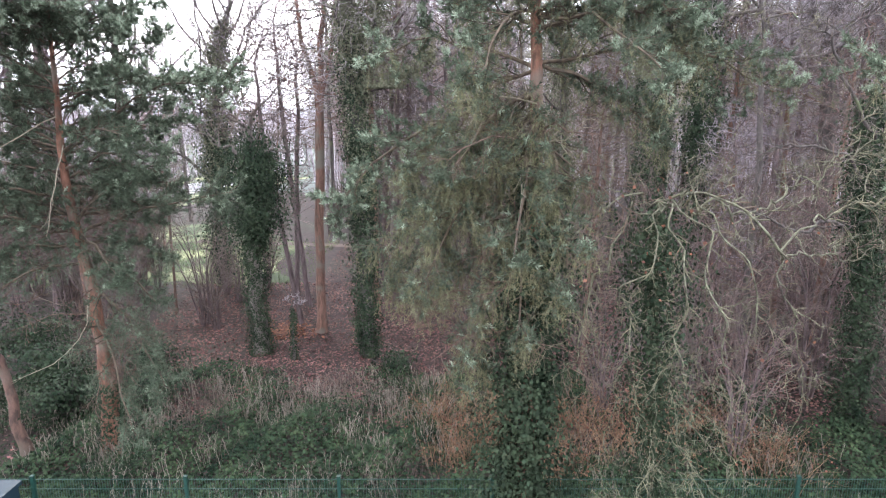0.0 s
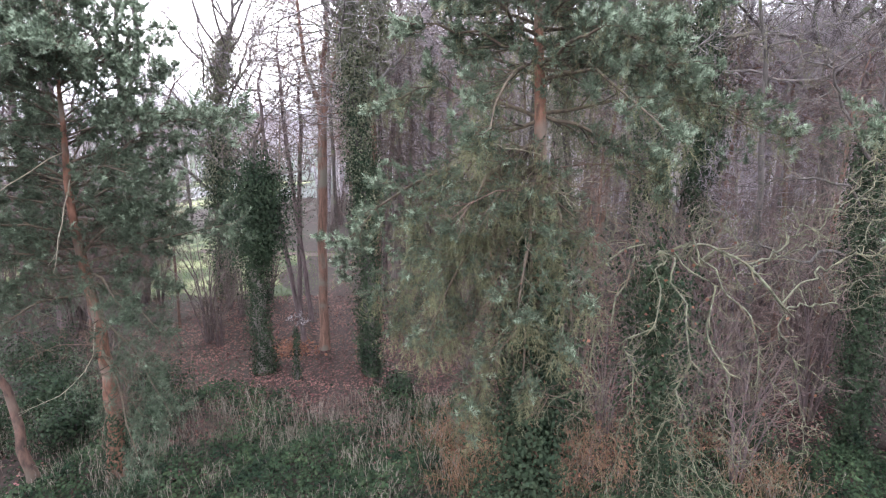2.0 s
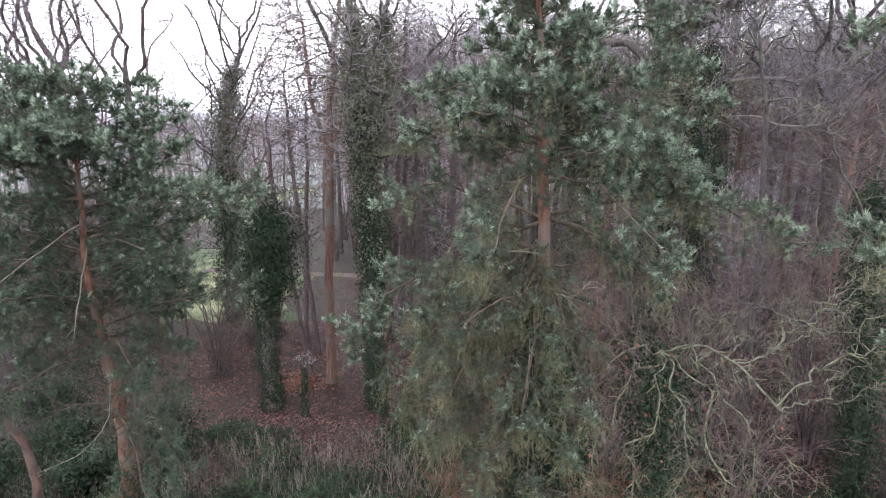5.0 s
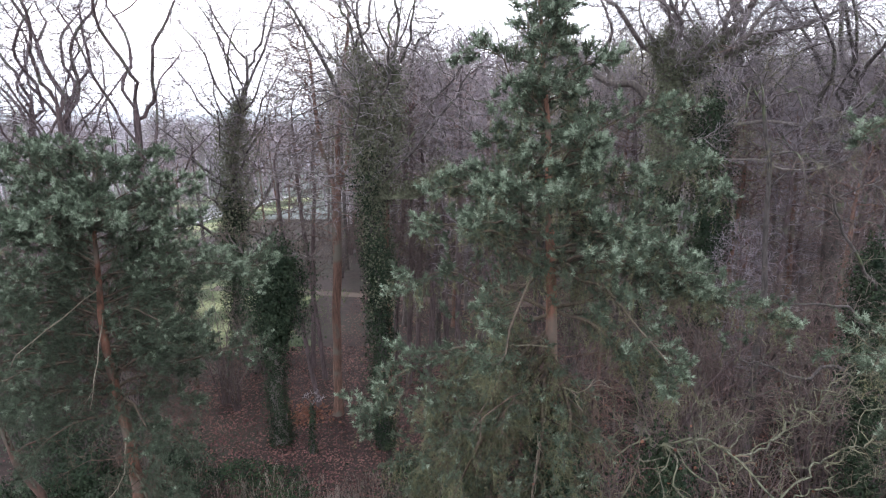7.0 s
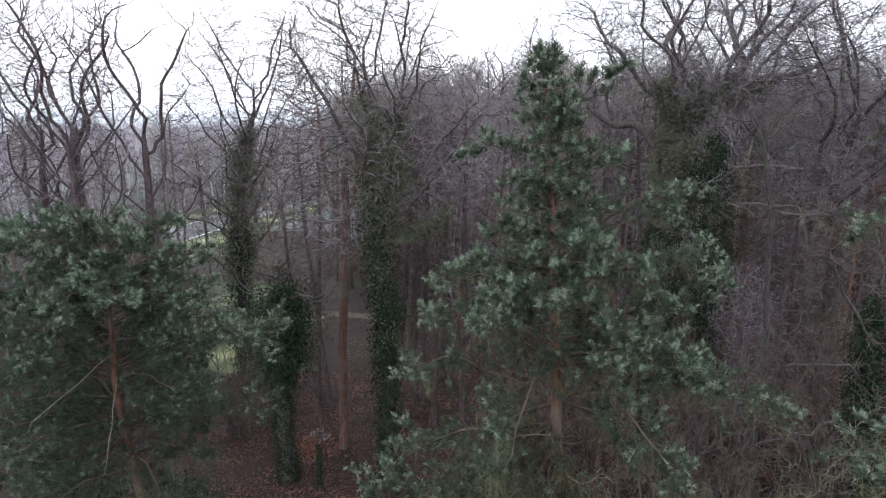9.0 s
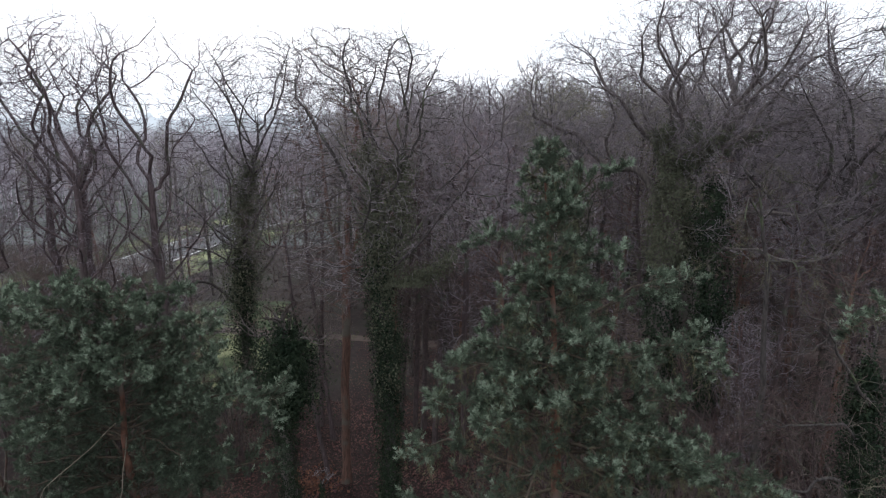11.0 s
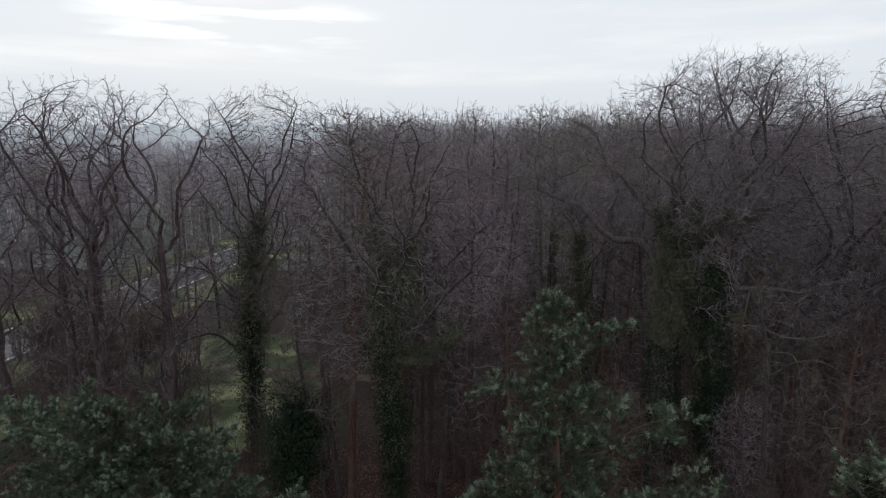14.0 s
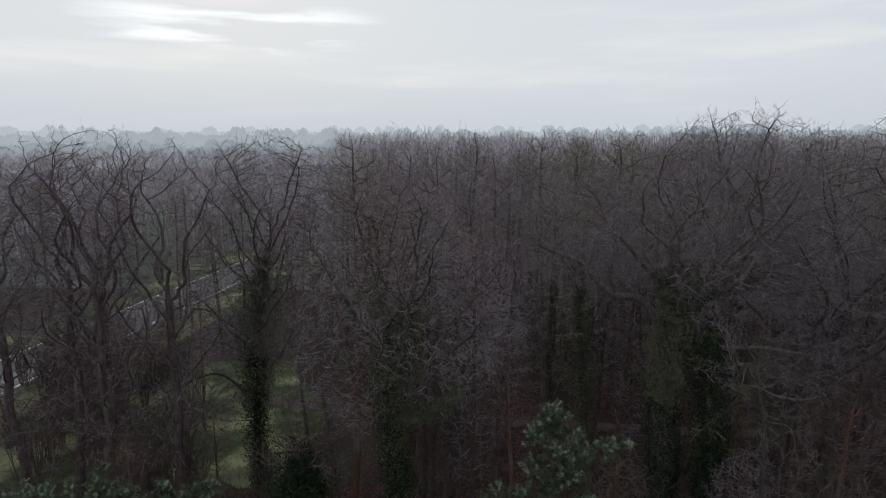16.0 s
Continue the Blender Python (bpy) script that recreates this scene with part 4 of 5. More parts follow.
twin, T, TR, lines, radii, rng = crown_tree("ivy_tree", "tall twin-stemmed tree wrapped in ivy to its crown", B, at(B, (-2.6, 19.9, 0), (-2.7, 20, 5), (-2.85, 20, 9), (-3.15, 20.2, 12.6), (-3.4, 20.6, 15.0)), 0.21,
          [at(B, (-2.8, 20, 8.5), (-2.25, 20, 11), (-2.0, 20, 13.2), (-1.7, 20.2, 15.8)), at(B, (-2.85, 20, 8.9), (-1.9, 19.9, 9.1), (-1.2, 19.9, 9.7), (-0.3, 20.0, 10.3))]
          + fan(at(B, (-2.85, 20, 9), (-3.15, 20.2, 12.6), (-3.4, 20.6, 15.0)), 9, 0.0, 0.9, 3.0, 3.4, 221) + fan(at(B, (-2.4, 20, 10.2), (-2.0, 20, 13.2), (-1.7, 20.2, 15.8)), 8, 0.0, 0.85, 3.0, 3.0, 222),
          [(3300, (-0.4, 0.4, 15.0), (3.1, 2.4, 3.0)), (1100, (1.4, -0.1, 12.4), (3.0, 1.8, 2.6)), (900, (-1.6, 0, 11.2), (2.3, 1.6, 3.0))], 22,
          M_BARK, M_TWIG, 0.22, 0.2, (0, 0, 0.15), 0.2, 0.0062, 0.009, n3=0.9, len3=0.55, n4=2, keep=0.15,
          ivy=((0.01, 0.42, 12000, 0.55, 0.075, M_IVY), (0.3, 0.62, 4200, 0.75, 0.075, M_IVY), (0.24, 0.72, 6500, 0.62, 0.075, M_IVY_OLIVE), (0.55, 0.86, 6500, 0.95, 0.075, M_IVY_OLIVE)))
part("ivy", sleeve(Geo(), lines[0], radii[0], 0.0, 0.7, 7000, 0.8, 0.075, rng), M_IVY_OLIVE, twin, "dark glossy ivy climbing the stem", "stuff")
part("ivy", sleeve(Geo(), lines[1], radii[1], 0.1, 0.98, 4200, 0.6, 0.075, rng), M_IVY_OLIVE, twin, "ivy along a side bough", "stuff")
B = (-11.2, 29.5, 0)
crown_tree("ivy_tree", "tall tree with an ivy-covered trunk at the lawn's edge", B, at(B, (-11.2, 29.5, 0), (-11.2, 29.6, 6), (-10.8, 29.8, 11), (-10.3, 30, 13), (-9.9, 30, 16.2)), 0.2,
          [at(B, (-11, 29.7, 10.5), (-11.5, 29.6, 12.6), (-12.0, 29.8, 15.0)), at(B, (-11, 29.7, 5), (-13, 29.4, 6.6), (-15.4, 29.4, 5.8)), at(B, (-11, 29.7, 8.2), (-13, 29.6, 9.8), (-14.9, 29.8, 10.2)), at(B, (-11, 29.7, 6.8), (-12.6, 30, 7.9), (-14.6, 30.4, 8.2)),
           at(B, (-10.7, 29.8, 11.4), (-9.6, 29.8, 13.2), (-8.9, 30, 15))] + fan(at(B, (-11.2, 29.6, 6), (-10.8, 29.8, 11), (-10.3, 30, 13), (-9.9, 30, 16.2)), 18, 0.0, 0.85, 4.4, 4.2, 231),
          [(4000, (1.2, 0.4, 14.9), (3.7, 2.8, 3.6)), (1000, (-2.8, 0, 8.4), (2.8, 2.0, 2.4)), (800, (-3.2, 0, 5.2), (2.6, 1.8, 1.9)), (1700, (0.6, 0.2, 11.0), (4.2, 2.6, 3.6))], 23, M_BARK, M_TWIG_CROOKED, 0.24, 0.21, tip=0.007, n3=0.9, n4=2, keep=0.15,
          ivy=((0.01, 0.35, 11000, 0.95, 0.09, M_IVY), (0.22, 0.56, 11500, 1.7, 0.095, M_IVY_OLIVE), (0.5, 0.72, 3000, 0.7, 0.09, M_IVY_OLIVE)))
B = (-4.8, 22.3, 0)
crown_tree("red_barked_tree", "straight slender tree with bare reddish bark", B, at(B, (-4.8, 22.3, 0), (-4.7, 22.4, 4), (-4.5, 22.4, 8.5), (-4.3, 22.6, 12), (-3.9, 22.8, 15.5)), 0.17,
           [at(B, (-4.5, 22.4, 8.4), (-4.9, 22.5, 10.5), (-5.4, 22.8, 14)), at(B, (-4.5, 22.4, 8.8), (-3.9, 22.4, 11), (-3.6, 22.3, 14))],
           [(1100, (0.3, 0.2, 14.0), (2.3, 2.2, 3.6)), (350, (0.2, 0.1, 9.5), (1.9, 1.9, 2.4))], 24, M_RED_BARK, M_SHRUB_RED, 0.3, 0.28, (0, 0, 0.25), 0.2, 0.0075, 0.009, n3=0.9, len3=0.5, n4=2, up=0.2)
for i, (x, y, h, dx) in enumerate([(-5.6, 22.6, 12, -1.1), (-6.0, 25.7, 14, -0.8), (-6.9, 27, 13, 0.4), (-2.1, 25, 13, 0.2), (-1.8, 26.6, 15, 0.3), (-1.2, 24, 9, 0.3), (-0.4, 27, 14, -0.2)]):
    crown_tree("slender_tree", "thin bare woodland tree rising from leaf litter", (x, y, 0), [(0, 0, 0), (dx * 0.5, 0, h * 0.3), (dx, 0.1, h * 0.6), (dx * 1.2, 0.2, h * 0.85)], 0.09 + 0.008 * i, [],
               [(650, (dx, 0.1, h * 0.8), (1.9, 1.9, h * 0.24)), (300, (dx * 0.8, 0, h * 0.5), (1.5, 1.5, h * 0.2))], 30 + i, M_CROOKED_BARK, M_SHRUB_TWIG, 0.3, 0.28, (0, 0, 0.25), 0.22, 0.007, 0.009,
               n3=0.9, len3=0.5, n4=2, up=0.2, group="slender trees behind the clearing")
B = (-5.1, 19.2, 0)
bare_tree("ivy_stump", "short thin stump wrapped in ivy", B, [(0, 0, 0), (0, 0, 1), (0.05, 0, 2.0)], 0.07, [], 40, n2=3, n3=3, n4=2, ivy=((0.05, 0.95, 850, 0.16, 0.062, M_IVY),))

B = (10.6, 14.2, 0)
crown_tree("ivy_tree", "stout ivy-covered tree at the wood's edge", B, at(B, (10.6, 14.2, 0), (10.4, 14.2, 4), (10.1, 14.3, 7), (10.3, 14.5, 9.6)), 0.085,
           [at(B, (10.3, 14.2, 5), (9.2, 13.9, 5.8), (8.2, 13.6, 5.6), (7.2, 13.4, 6.0)), at(B, (10.2, 14.2, 6.5), (9.0, 13.7, 7.4), (7.6, 13.2, 7.6)), at(B, (10.2, 14.2, 7.5), (9.2, 14, 9.0), (8.4, 13.8, 10.0))],
           [(700, (-2.4, -0.5, 6.4), (2.2, 1.2, 2.2)), (450, (-1.2, -0.2, 9.4), (2.2, 1.6, 1.8)), (200, (1.2, 0, 8), (1.6, 1.4, 2.4))], 41, M_BARK, M_SHRUB_TWIG, 0.2, 0.24, (0, 0, 0.0), 0.36, 0.0046, 0.006, n3=0.7, len3=0.4, n4=2, up=0.05,
           ivy=((0.0, 0.85, 20000, 0.75, 0.07, M_IVY),))

# ---- the great oak ----
B = (7.4, 21.0, 0)
oak, T, TR, lines, radii, rng = crown_tree("oak_tree", "great spreading bare oak with ivy clumps and crooked limbs", B,
    at(B, (7.4, 21, 0), (7.3, 21, 5), (7.15, 21, 9), (7.4, 21, 12.8)), 0.42,
    [at(B, (7.2, 21, 10.6), (7.05, 22, 12.0), (6.45, 22.4, 12.9), (5.2, 22.5, 13.05), (4.2, 23, 14.2), (2.6, 23, 14.8)),
     at(B, (5.6, 22.5, 13.0), (5.2, 22.5, 13.9), (5.5, 22.6, 14.8), (4.9, 22.6, 16.0)), at(B, (7.2, 21, 12.0), (6.9, 21, 13.6), (6.2, 21, 14.6), (5.8, 21, 16.0)),
     at(B, (7.4, 21, 12.6), (9.0, 20.8, 13.9), (11.0, 21, 14.6), (12.6, 21.2, 15.2)), at(B, (7.4, 21, 12.8), (8.8, 20.6, 14.4), (9.8, 20.8, 15.6)),
     at(B, (7.4, 20.9, 12.6), (7.9, 20.8, 14.4), (8.3, 20.7, 16.2)), at(B, (7.2, 21, 11), (8.2, 19.2, 11.3), (8.0, 17.4, 12.3), (8.3, 16.4, 12.0)), at(B, (7.3, 21, 12.5), (7.0, 21, 14.4), (7.2, 21, 16)),
     at(B, (7.3, 21, 11.2), (9.5, 20.7, 11.6), (11.4, 20.4, 11.5), (13.0, 20.4, 12.0)), at(B, (7.3, 21, 10.4), (9.2, 20.2, 10.4), (11.2, 19.8, 10.0), (12.4, 19.8, 10.3))]
    + fan(at(B, (7.0, 21, 13.2), (7.2, 21, 15.5)), 8, 0.0, 1.0, 2.8, 3.0, 502, 0.45) + fan(at(B, (8.4, 20.7, 13.6), (9.6, 20.8, 15.2)), 8, 0.0, 1.0, 2.8, 3.0, 503, 0.45),
    [(5600, (1.0, 0, 16.2), (4.0, 3.6, 3.4)), (2200, (-3.0, 1.6, 15.5), (2.6, 1.8, 2.3)), (1100, (4.2, 0.2, 14.8), (2.6, 2.2, 2.2)), (380, (4.4, -0.8, 11.2), (2.0, 1.2, 1.1)), (150, (-4.4, 2, 14.6), (1.2, 1.2, 1.2))],
    50, M_DARK_BARK, M_TWIG_DARK, 0.29, 0.24, (0, 0, 0.25), 0.24, 0.005, 0.008, n3=1.6, len3=0.6, n4=3, up=0.35, keep=0.15,
    ivy=((0.02, 0.7, 13000, 0.45, 0.075, M_IVY), (0.7, 0.98, 9350, 0.75, 0.075, M_IVY_OLIVE)))
for limb_no in (2, 3, 4, 5, 7):
    g = sleeve(Geo(), lines[limb_no], radii[limb_no], 0.0, 0.55, 2600, 0.36, 0.075, rng)
    part("ivy", g, M_IVY_OLIVE, oak, "dark glossy ivy climbing the stem", "stuff")

B = (8.8, 20.2, 0)
bare_tree("ivy_tree", "tree hung with a dark mass of ivy beside the oak", B, at(B, (8.8, 20.2, 0), (8.7, 20.2, 5), (8.55, 20.3, 9), (8.4, 20.5, 13.2)), 0.24, [], 51, M_DARK_BARK, M_TWIG_DARK, 2, 0.6, 1.6, 55, 5, 5, 3,
          ivy=((0.3, 0.6, 4500, 0.6, 0.08, M_IVY), (0.5, 0.92, 8500, 1.15, 0.08, M_IVY)))
B = (5.4, 26.0, 0)
bare_tree("ivy_tree", "tall tree with dark ivy to its upper limbs", B, at(B, (5.4, 26, 0), (5.3, 26, 6), (5.0, 26.2, 11), (5.0, 26.3, 13.2)), 0.22, [], 52, M_BARK, M_TWIG, 7, 0.45, 3.2, 50, 8, 7, 4,
          ivy=((0.1, 0.85, 9000, 0.95, 0.085, M_IVY_OLIVE),))
B = (13.6, 21.5, 0)
crown_tree("spreading_tree", "tall bare tree with a wide twiggy crown", B, at(B, (13.6, 21.5, 0), (13.7, 21.5, 6), (13.5, 21.6, 10), (13.8, 21.6, 13.5)), 0.3, fan(at(B, (13.5, 21.6, 9), (13.8, 21.6, 13.5)), 13, 0.0, 1.0, 4.8, 5.0, 531),
           [(3600, (0.4, 0.2, 14.6), (4.4, 3.4, 3.9))], 53, M_BARK, M_TWIG_DARK, 0.25, 0.24, n3=0.9, n4=2, up=0.25, tip=0.0065, keep=0.15)
for i, (x, y, h) in enumerate([(17.2, 22.6, 20.2), (20.6, 25.5, 20.6), (12.0, 26.5, 19.8)]):
    crown_tree("spreading_tree", "tall bare tree with a wide twiggy crown", (x, y, 0), [(0, 0, 0), (0.2, 0, 5), (-0.1, 0.2, 9), (0.2, 0.3, h - 4)], 0.26, fan([(-0.1, 0.2, h - 9), (0.2, 0.3, h - 4)], 11, 0.0, 1.0, 3.6, 4.4, 700 + i),
               [(2200, (0.1, 0.2, h - 3.4), (3.3, 3.0, 3.4)), (500, (0, 0.1, h - 7.5), (2.6, 2.6, 2.4))], 70 + i, M_BARK, M_TWIG_DARK, 0.27, 0.26, n3=0.9, n4=2, up=0.25, tip=0.0065, keep=0.15)
B = (9.3, 17.6, 0)
bare_tree("lichen_tree", "slim leaning tree with pale lichen on its hanging top", B, at(B, (9.3, 17.6, 0), (9.2, 17.4, 5), (8.8, 17.0, 9.5), (8.1, 16.6, 12.4)), 0.13,
          [at(B, (8.3, 16.7, 12), (7.7, 16.4, 12.5), (7.3, 16.2, 11.6)), at(B, (8.3, 16.7, 12), (8.6, 16.2, 12.4), (9.2, 15.9, 11.4)), at(B, (8.8, 17, 9.8), (9.6, 16.6, 10.6), (10.6, 16.2, 10.2))], 54,
          M_BARK, M_LICHEN_TWIG, 2, 0.7, 1.6, 55, 5, 3, 2, 0.4, 0.4, -0.08, given_thin=0.45, twig_r=0.006)

# ---- the stand of crooked trees by the lawn ----
for i, (x, y, dx, h) in enumerate([(-21.5, 26, -0.4, 18.9), (-19.2, 26.4, 0.6, 18.5), (-17.9, 27, 0.5, 19.1), (-13.7, 25.4, 0.3, 19.0), (-16.4, 24.4, 0.3, 18.8), (-24.4, 27, 0.2, 18.6), (-27.0, 25.5, 0.5, 18.6)]):
    r = np.random.default_rng(600 + i)
    fork_z, prongs = h * r.uniform(0.3, 0.44), []
    for j in range(3):
        az, z0, out = i + j * 2.1 + r.uniform(-0.35, 0.35), fork_z + r.uniform(-1.2, 1.6), r.uniform(1.1, 2.0)
        c, w, k = math.cos(az), math.sin(az), r.choice((-1, 1)) * r.uniform(0.2, 0.45)
        prongs.append([(dx, 0.1, z0), (dx + c * out * 0.5 - w * k, w * out * 0.5 + c * k, z0 + h * 0.07), (dx + c * out * 0.65 + w * k, w * out * 0.65 - c * k, z0 + h * 0.16), (dx + c * out, w * out, z0 + h * 0.24)])
    for j in range(2):
        az, z0 = r.uniform(0, 6.28), fork_z - r.uniform(0.5, 2.5)
        prongs.append([(dx * 0.8, 0.1, z0), (dx + math.cos(az) * 1.4, math.sin(az) * 1.4, z0 + 0.9), (dx + math.cos(az) * 3.2, math.sin(az) * 3.2, z0 + 1.3)])
    crown_tree("crooked_tree", "tall bare tree with dark zigzag limbs", (x, y, 0), [(0, 0, 0), (dx * 0.3, 0.1, 4), (dx, 0.1, fork_z), (dx * 0.7, 0.2, fork_z + 2), (dx * 1.4, 0.1, h * 0.72)], 0.215 - 0.005 * i, prongs + fan([(dx, 0.1, fork_z), (dx * 0.7, 0.2, fork_z + 2), (dx * 1.4, 0.1, h * 0.72)], 8, 0.1, 0.95, 3.6, 4.6, 610 + i, 0.5),
               [(1350, (dx, 0, h - 3.3), (3.1, 2.7, 3.3)), (750, (dx, 0, h - 7.2), (3.1, 2.8, 3.2)), (110, (dx, 0, fork_z - 0.5), (3.2, 3.2, 2.0))], 60 + i,
               M_CROOKED_BARK, M_TWIG_CROOKED, 0.4, 0.33, (0, 0, 0.05), 0.25, 0.0066, 0.008, n3=1.2, len3=0.45, n4=2, len4=0.25, up=0.15, group="stand of crooked trees", keep=0.3)

# ---- the wood behind: young trees that share a few shapes ----
def young_tree(seed, h, bark, twig, label):
    """A slim woodland tree with a tall narrow crown."""
    r = np.random.default_rng(seed)
    lean = r.normal(0, 0.5, 2)
    return crown_tree("woodland_tree", label, (0, 0, 0), [(0, 0, -0.2), (lean[0] * 0.4, lean[1] * 0.4, h * 0.35), (lean[0] * 0.7, lean[1] * 0.7, h * 0.6), (lean[0], lean[1], h * 0.86)], 0.13, [],
                      [(800, (lean[0], lean[1], h * 0.82), (2.1, 2.1, h * 0.18)), (480, (lean[0] * 0.7, lean[1] * 0.7, h * 0.55), (1.7, 1.7, h * 0.25))], seed, bark, twig,
                      0.32, 0.3, (0, 0, 0.3), 0.2, 0.0115, 0.03, n3=0.8, len3=0.6, n4=2, len4=0.4, up=0.3, group="trees of the wood", few=22)[0]


def thicket(seed, h, twig, label):
    """A leafless shrub of many arching stems."""
    rng = np.random.default_rng(seed)
    root = thing("bare_shrub", (0, 0, 0), label, "shrub", "bare shrubs of the undergrowth")
    g = Geo()
    for j in range(9):
        az, out = j * 0.7 + rng.uniform(-0.3, 0.3), h * rng.uniform(0.12, 0.5)
        L = spline([(0.1 * math.cos(az), 0.1 * math.sin(az), -0.1), (out * 0.3 * math.cos(az), out * 0.3 * math.sin(az), h * 0.5), (out * math.cos(az), out * math.sin(az), h * rng.uniform(0.75, 1.0))], 6, rng, 0.05)
        r = 0.035 * np.linspace(1, 0.2, 6)
        part("stem", Geo().tubes(L[None], r[None], 5), M_CROOKED_BARK, root)
        P2, R2 = grow(L[None], r[None], 10, 0.15, 1.0, 45, h * 0.26, 3, rng, 0.25, 0.05, 0.6)
        P3, R3 = grow(P2, R2, 5, 0.1, 1.0, 42, h * 0.12, 2, rng, 0.25, 0.05, 0.7)
        g.tubes(P2, np.maximum(R2, 0.006), 3).tubes(P3, np.maximum(R3, 0.004), 3)
    part("crown", g, twig, root, "", "stuff")
    return root


def spread(kinds, places, rng):
    """Sets kinds of a thing at the places (x, y, size), each kind itself first and then its copies."""
    used = set()
    for x, y, s in places:
        k = int(rng.integers(0, len(kinds)))
        m = Matrix.LocRotScale((x, y, float(rise(x, y))), Euler((0, 0, rng.uniform(0, 6.28))), (s, s, s))
        if k in used:
            ob = copy_thing(kinds[k], m)
            ob.scale = (s, s, s)
        else:
            kinds[k].matrix_basis = m
            used.add(k)


rng = np.random.default_rng(5)
KINDS = [young_tree(101, 17.0, M_BARK, M_TWIG, "bare young woodland tree with fine grey-brown twigs"), young_tree(102, 16.0, M_RED_BARK, M_TWIG_RED, "bare young woodland tree with fine reddish twigs"),
         young_tree(103, 18.0, M_DARK_BARK, M_TWIG, "bare dark woodland tree with fine grey-brown twigs"), young_tree(104, 14.5, M_BARK, M_TWIG_RED, "bare slim woodland tree with fine reddish twigs"),
         young_tree(105, 17.5, M_BARK, M_TWIG_OLIVE, "bare woodland tree with mossy olive twigs")]
spots = []
for _ in range(9000):
    y = 23.5 + 42 * rng.uniform(0, 1) ** 1.1
    x = rng.uniform(-14, 58)
    edge = -4.5 + 0.12 * (y - 24) if y < 42 else -9
    if x < edge or x > 9 + 0.78 * y or math.hypot(x - 7.4, y - 21) < 3.2 or abs(y - (38.2 if x < 4 else 36.8)) < 1.5:
        continue
    if 1.2 < x < 6.8 and y < 30:
        continue
    gap = 2.2 if y < 34 else 3.0
    if any((x - a) ** 2 + (y - b) ** 2 < gap * gap for a, b, _s in spots):
        continue
    spots.append((x, y, rng.uniform(0.74, 0.87) if y < 29 and x > 4 else rng.uniform(0.82, 0.97) if y < 29 else rng.uniform(0.86, 0.99) if y < 40 else rng.uniform(0.96, 1.1)))
    if len(spots) >= 185:
        break
for x, y, s in [(12.6, 19.4, 0.7), (11.4, 20.8, 0.75), (14.8, 17.2, 0.7), (16.2, 20.2, 0.8), (13.4, 23.0, 0.8), (17.8, 15.6, 0.7), (4.6, 18.6, 0.55), (2.0, 21.4, 0.7), (9.6, 18.2, 0.5),
                (-30, 34, 0.85), (-28.5, 29, 0.9),
                (-10, 48, 0.85), (-31, 50, 0.8), (-48, 52, 0.8), (-44, 60, 0.8), (-50, 44, 0.85), (-14, 76, 0.75), (-42, 70, 0.75), (-54, 62, 0.8), (-47, 36, 0.9),
                (-17.2, 36, 0.62), (-21, 49, 0.66), (-19.2, 53, 0.7), (-23.5, 55, 0.68), (-17, 58, 0.72), (-22.5, 70, 0.7), (-27, 71, 0.7), (-19, 68, 0.7), (-38, 78, 0.7), (-25, 52, 0.85), (-29, 58, 0.8), (-12, 56, 0.85), (-26, 27, 0.9), (-31, 26, 0.9),
                (-46, 78, 0.75), (-54, 74, 0.75), (-60, 66, 0.75), (-10, 66, 0.85), (-5.2, 43.5, 0.75), (-7, 45.5, 0.8), (-3.4, 46.5, 0.8), (-6, 49, 0.85), (-8, 53, 0.85), (-4.5, 58, 0.9), (-7.5, 61, 0.9), (-11.5, 24.6, 0.42), (-14, 22.5, 0.42)]:
    spots.append((x, y, s))
# Trees from 28 m on get the paler twigs, distance haze put into colour
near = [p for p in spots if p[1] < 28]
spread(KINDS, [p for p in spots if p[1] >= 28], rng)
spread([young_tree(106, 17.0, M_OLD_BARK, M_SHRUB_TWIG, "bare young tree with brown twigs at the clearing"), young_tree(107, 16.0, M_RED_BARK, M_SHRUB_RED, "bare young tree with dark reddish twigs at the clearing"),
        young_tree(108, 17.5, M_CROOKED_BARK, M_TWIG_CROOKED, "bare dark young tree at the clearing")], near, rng)

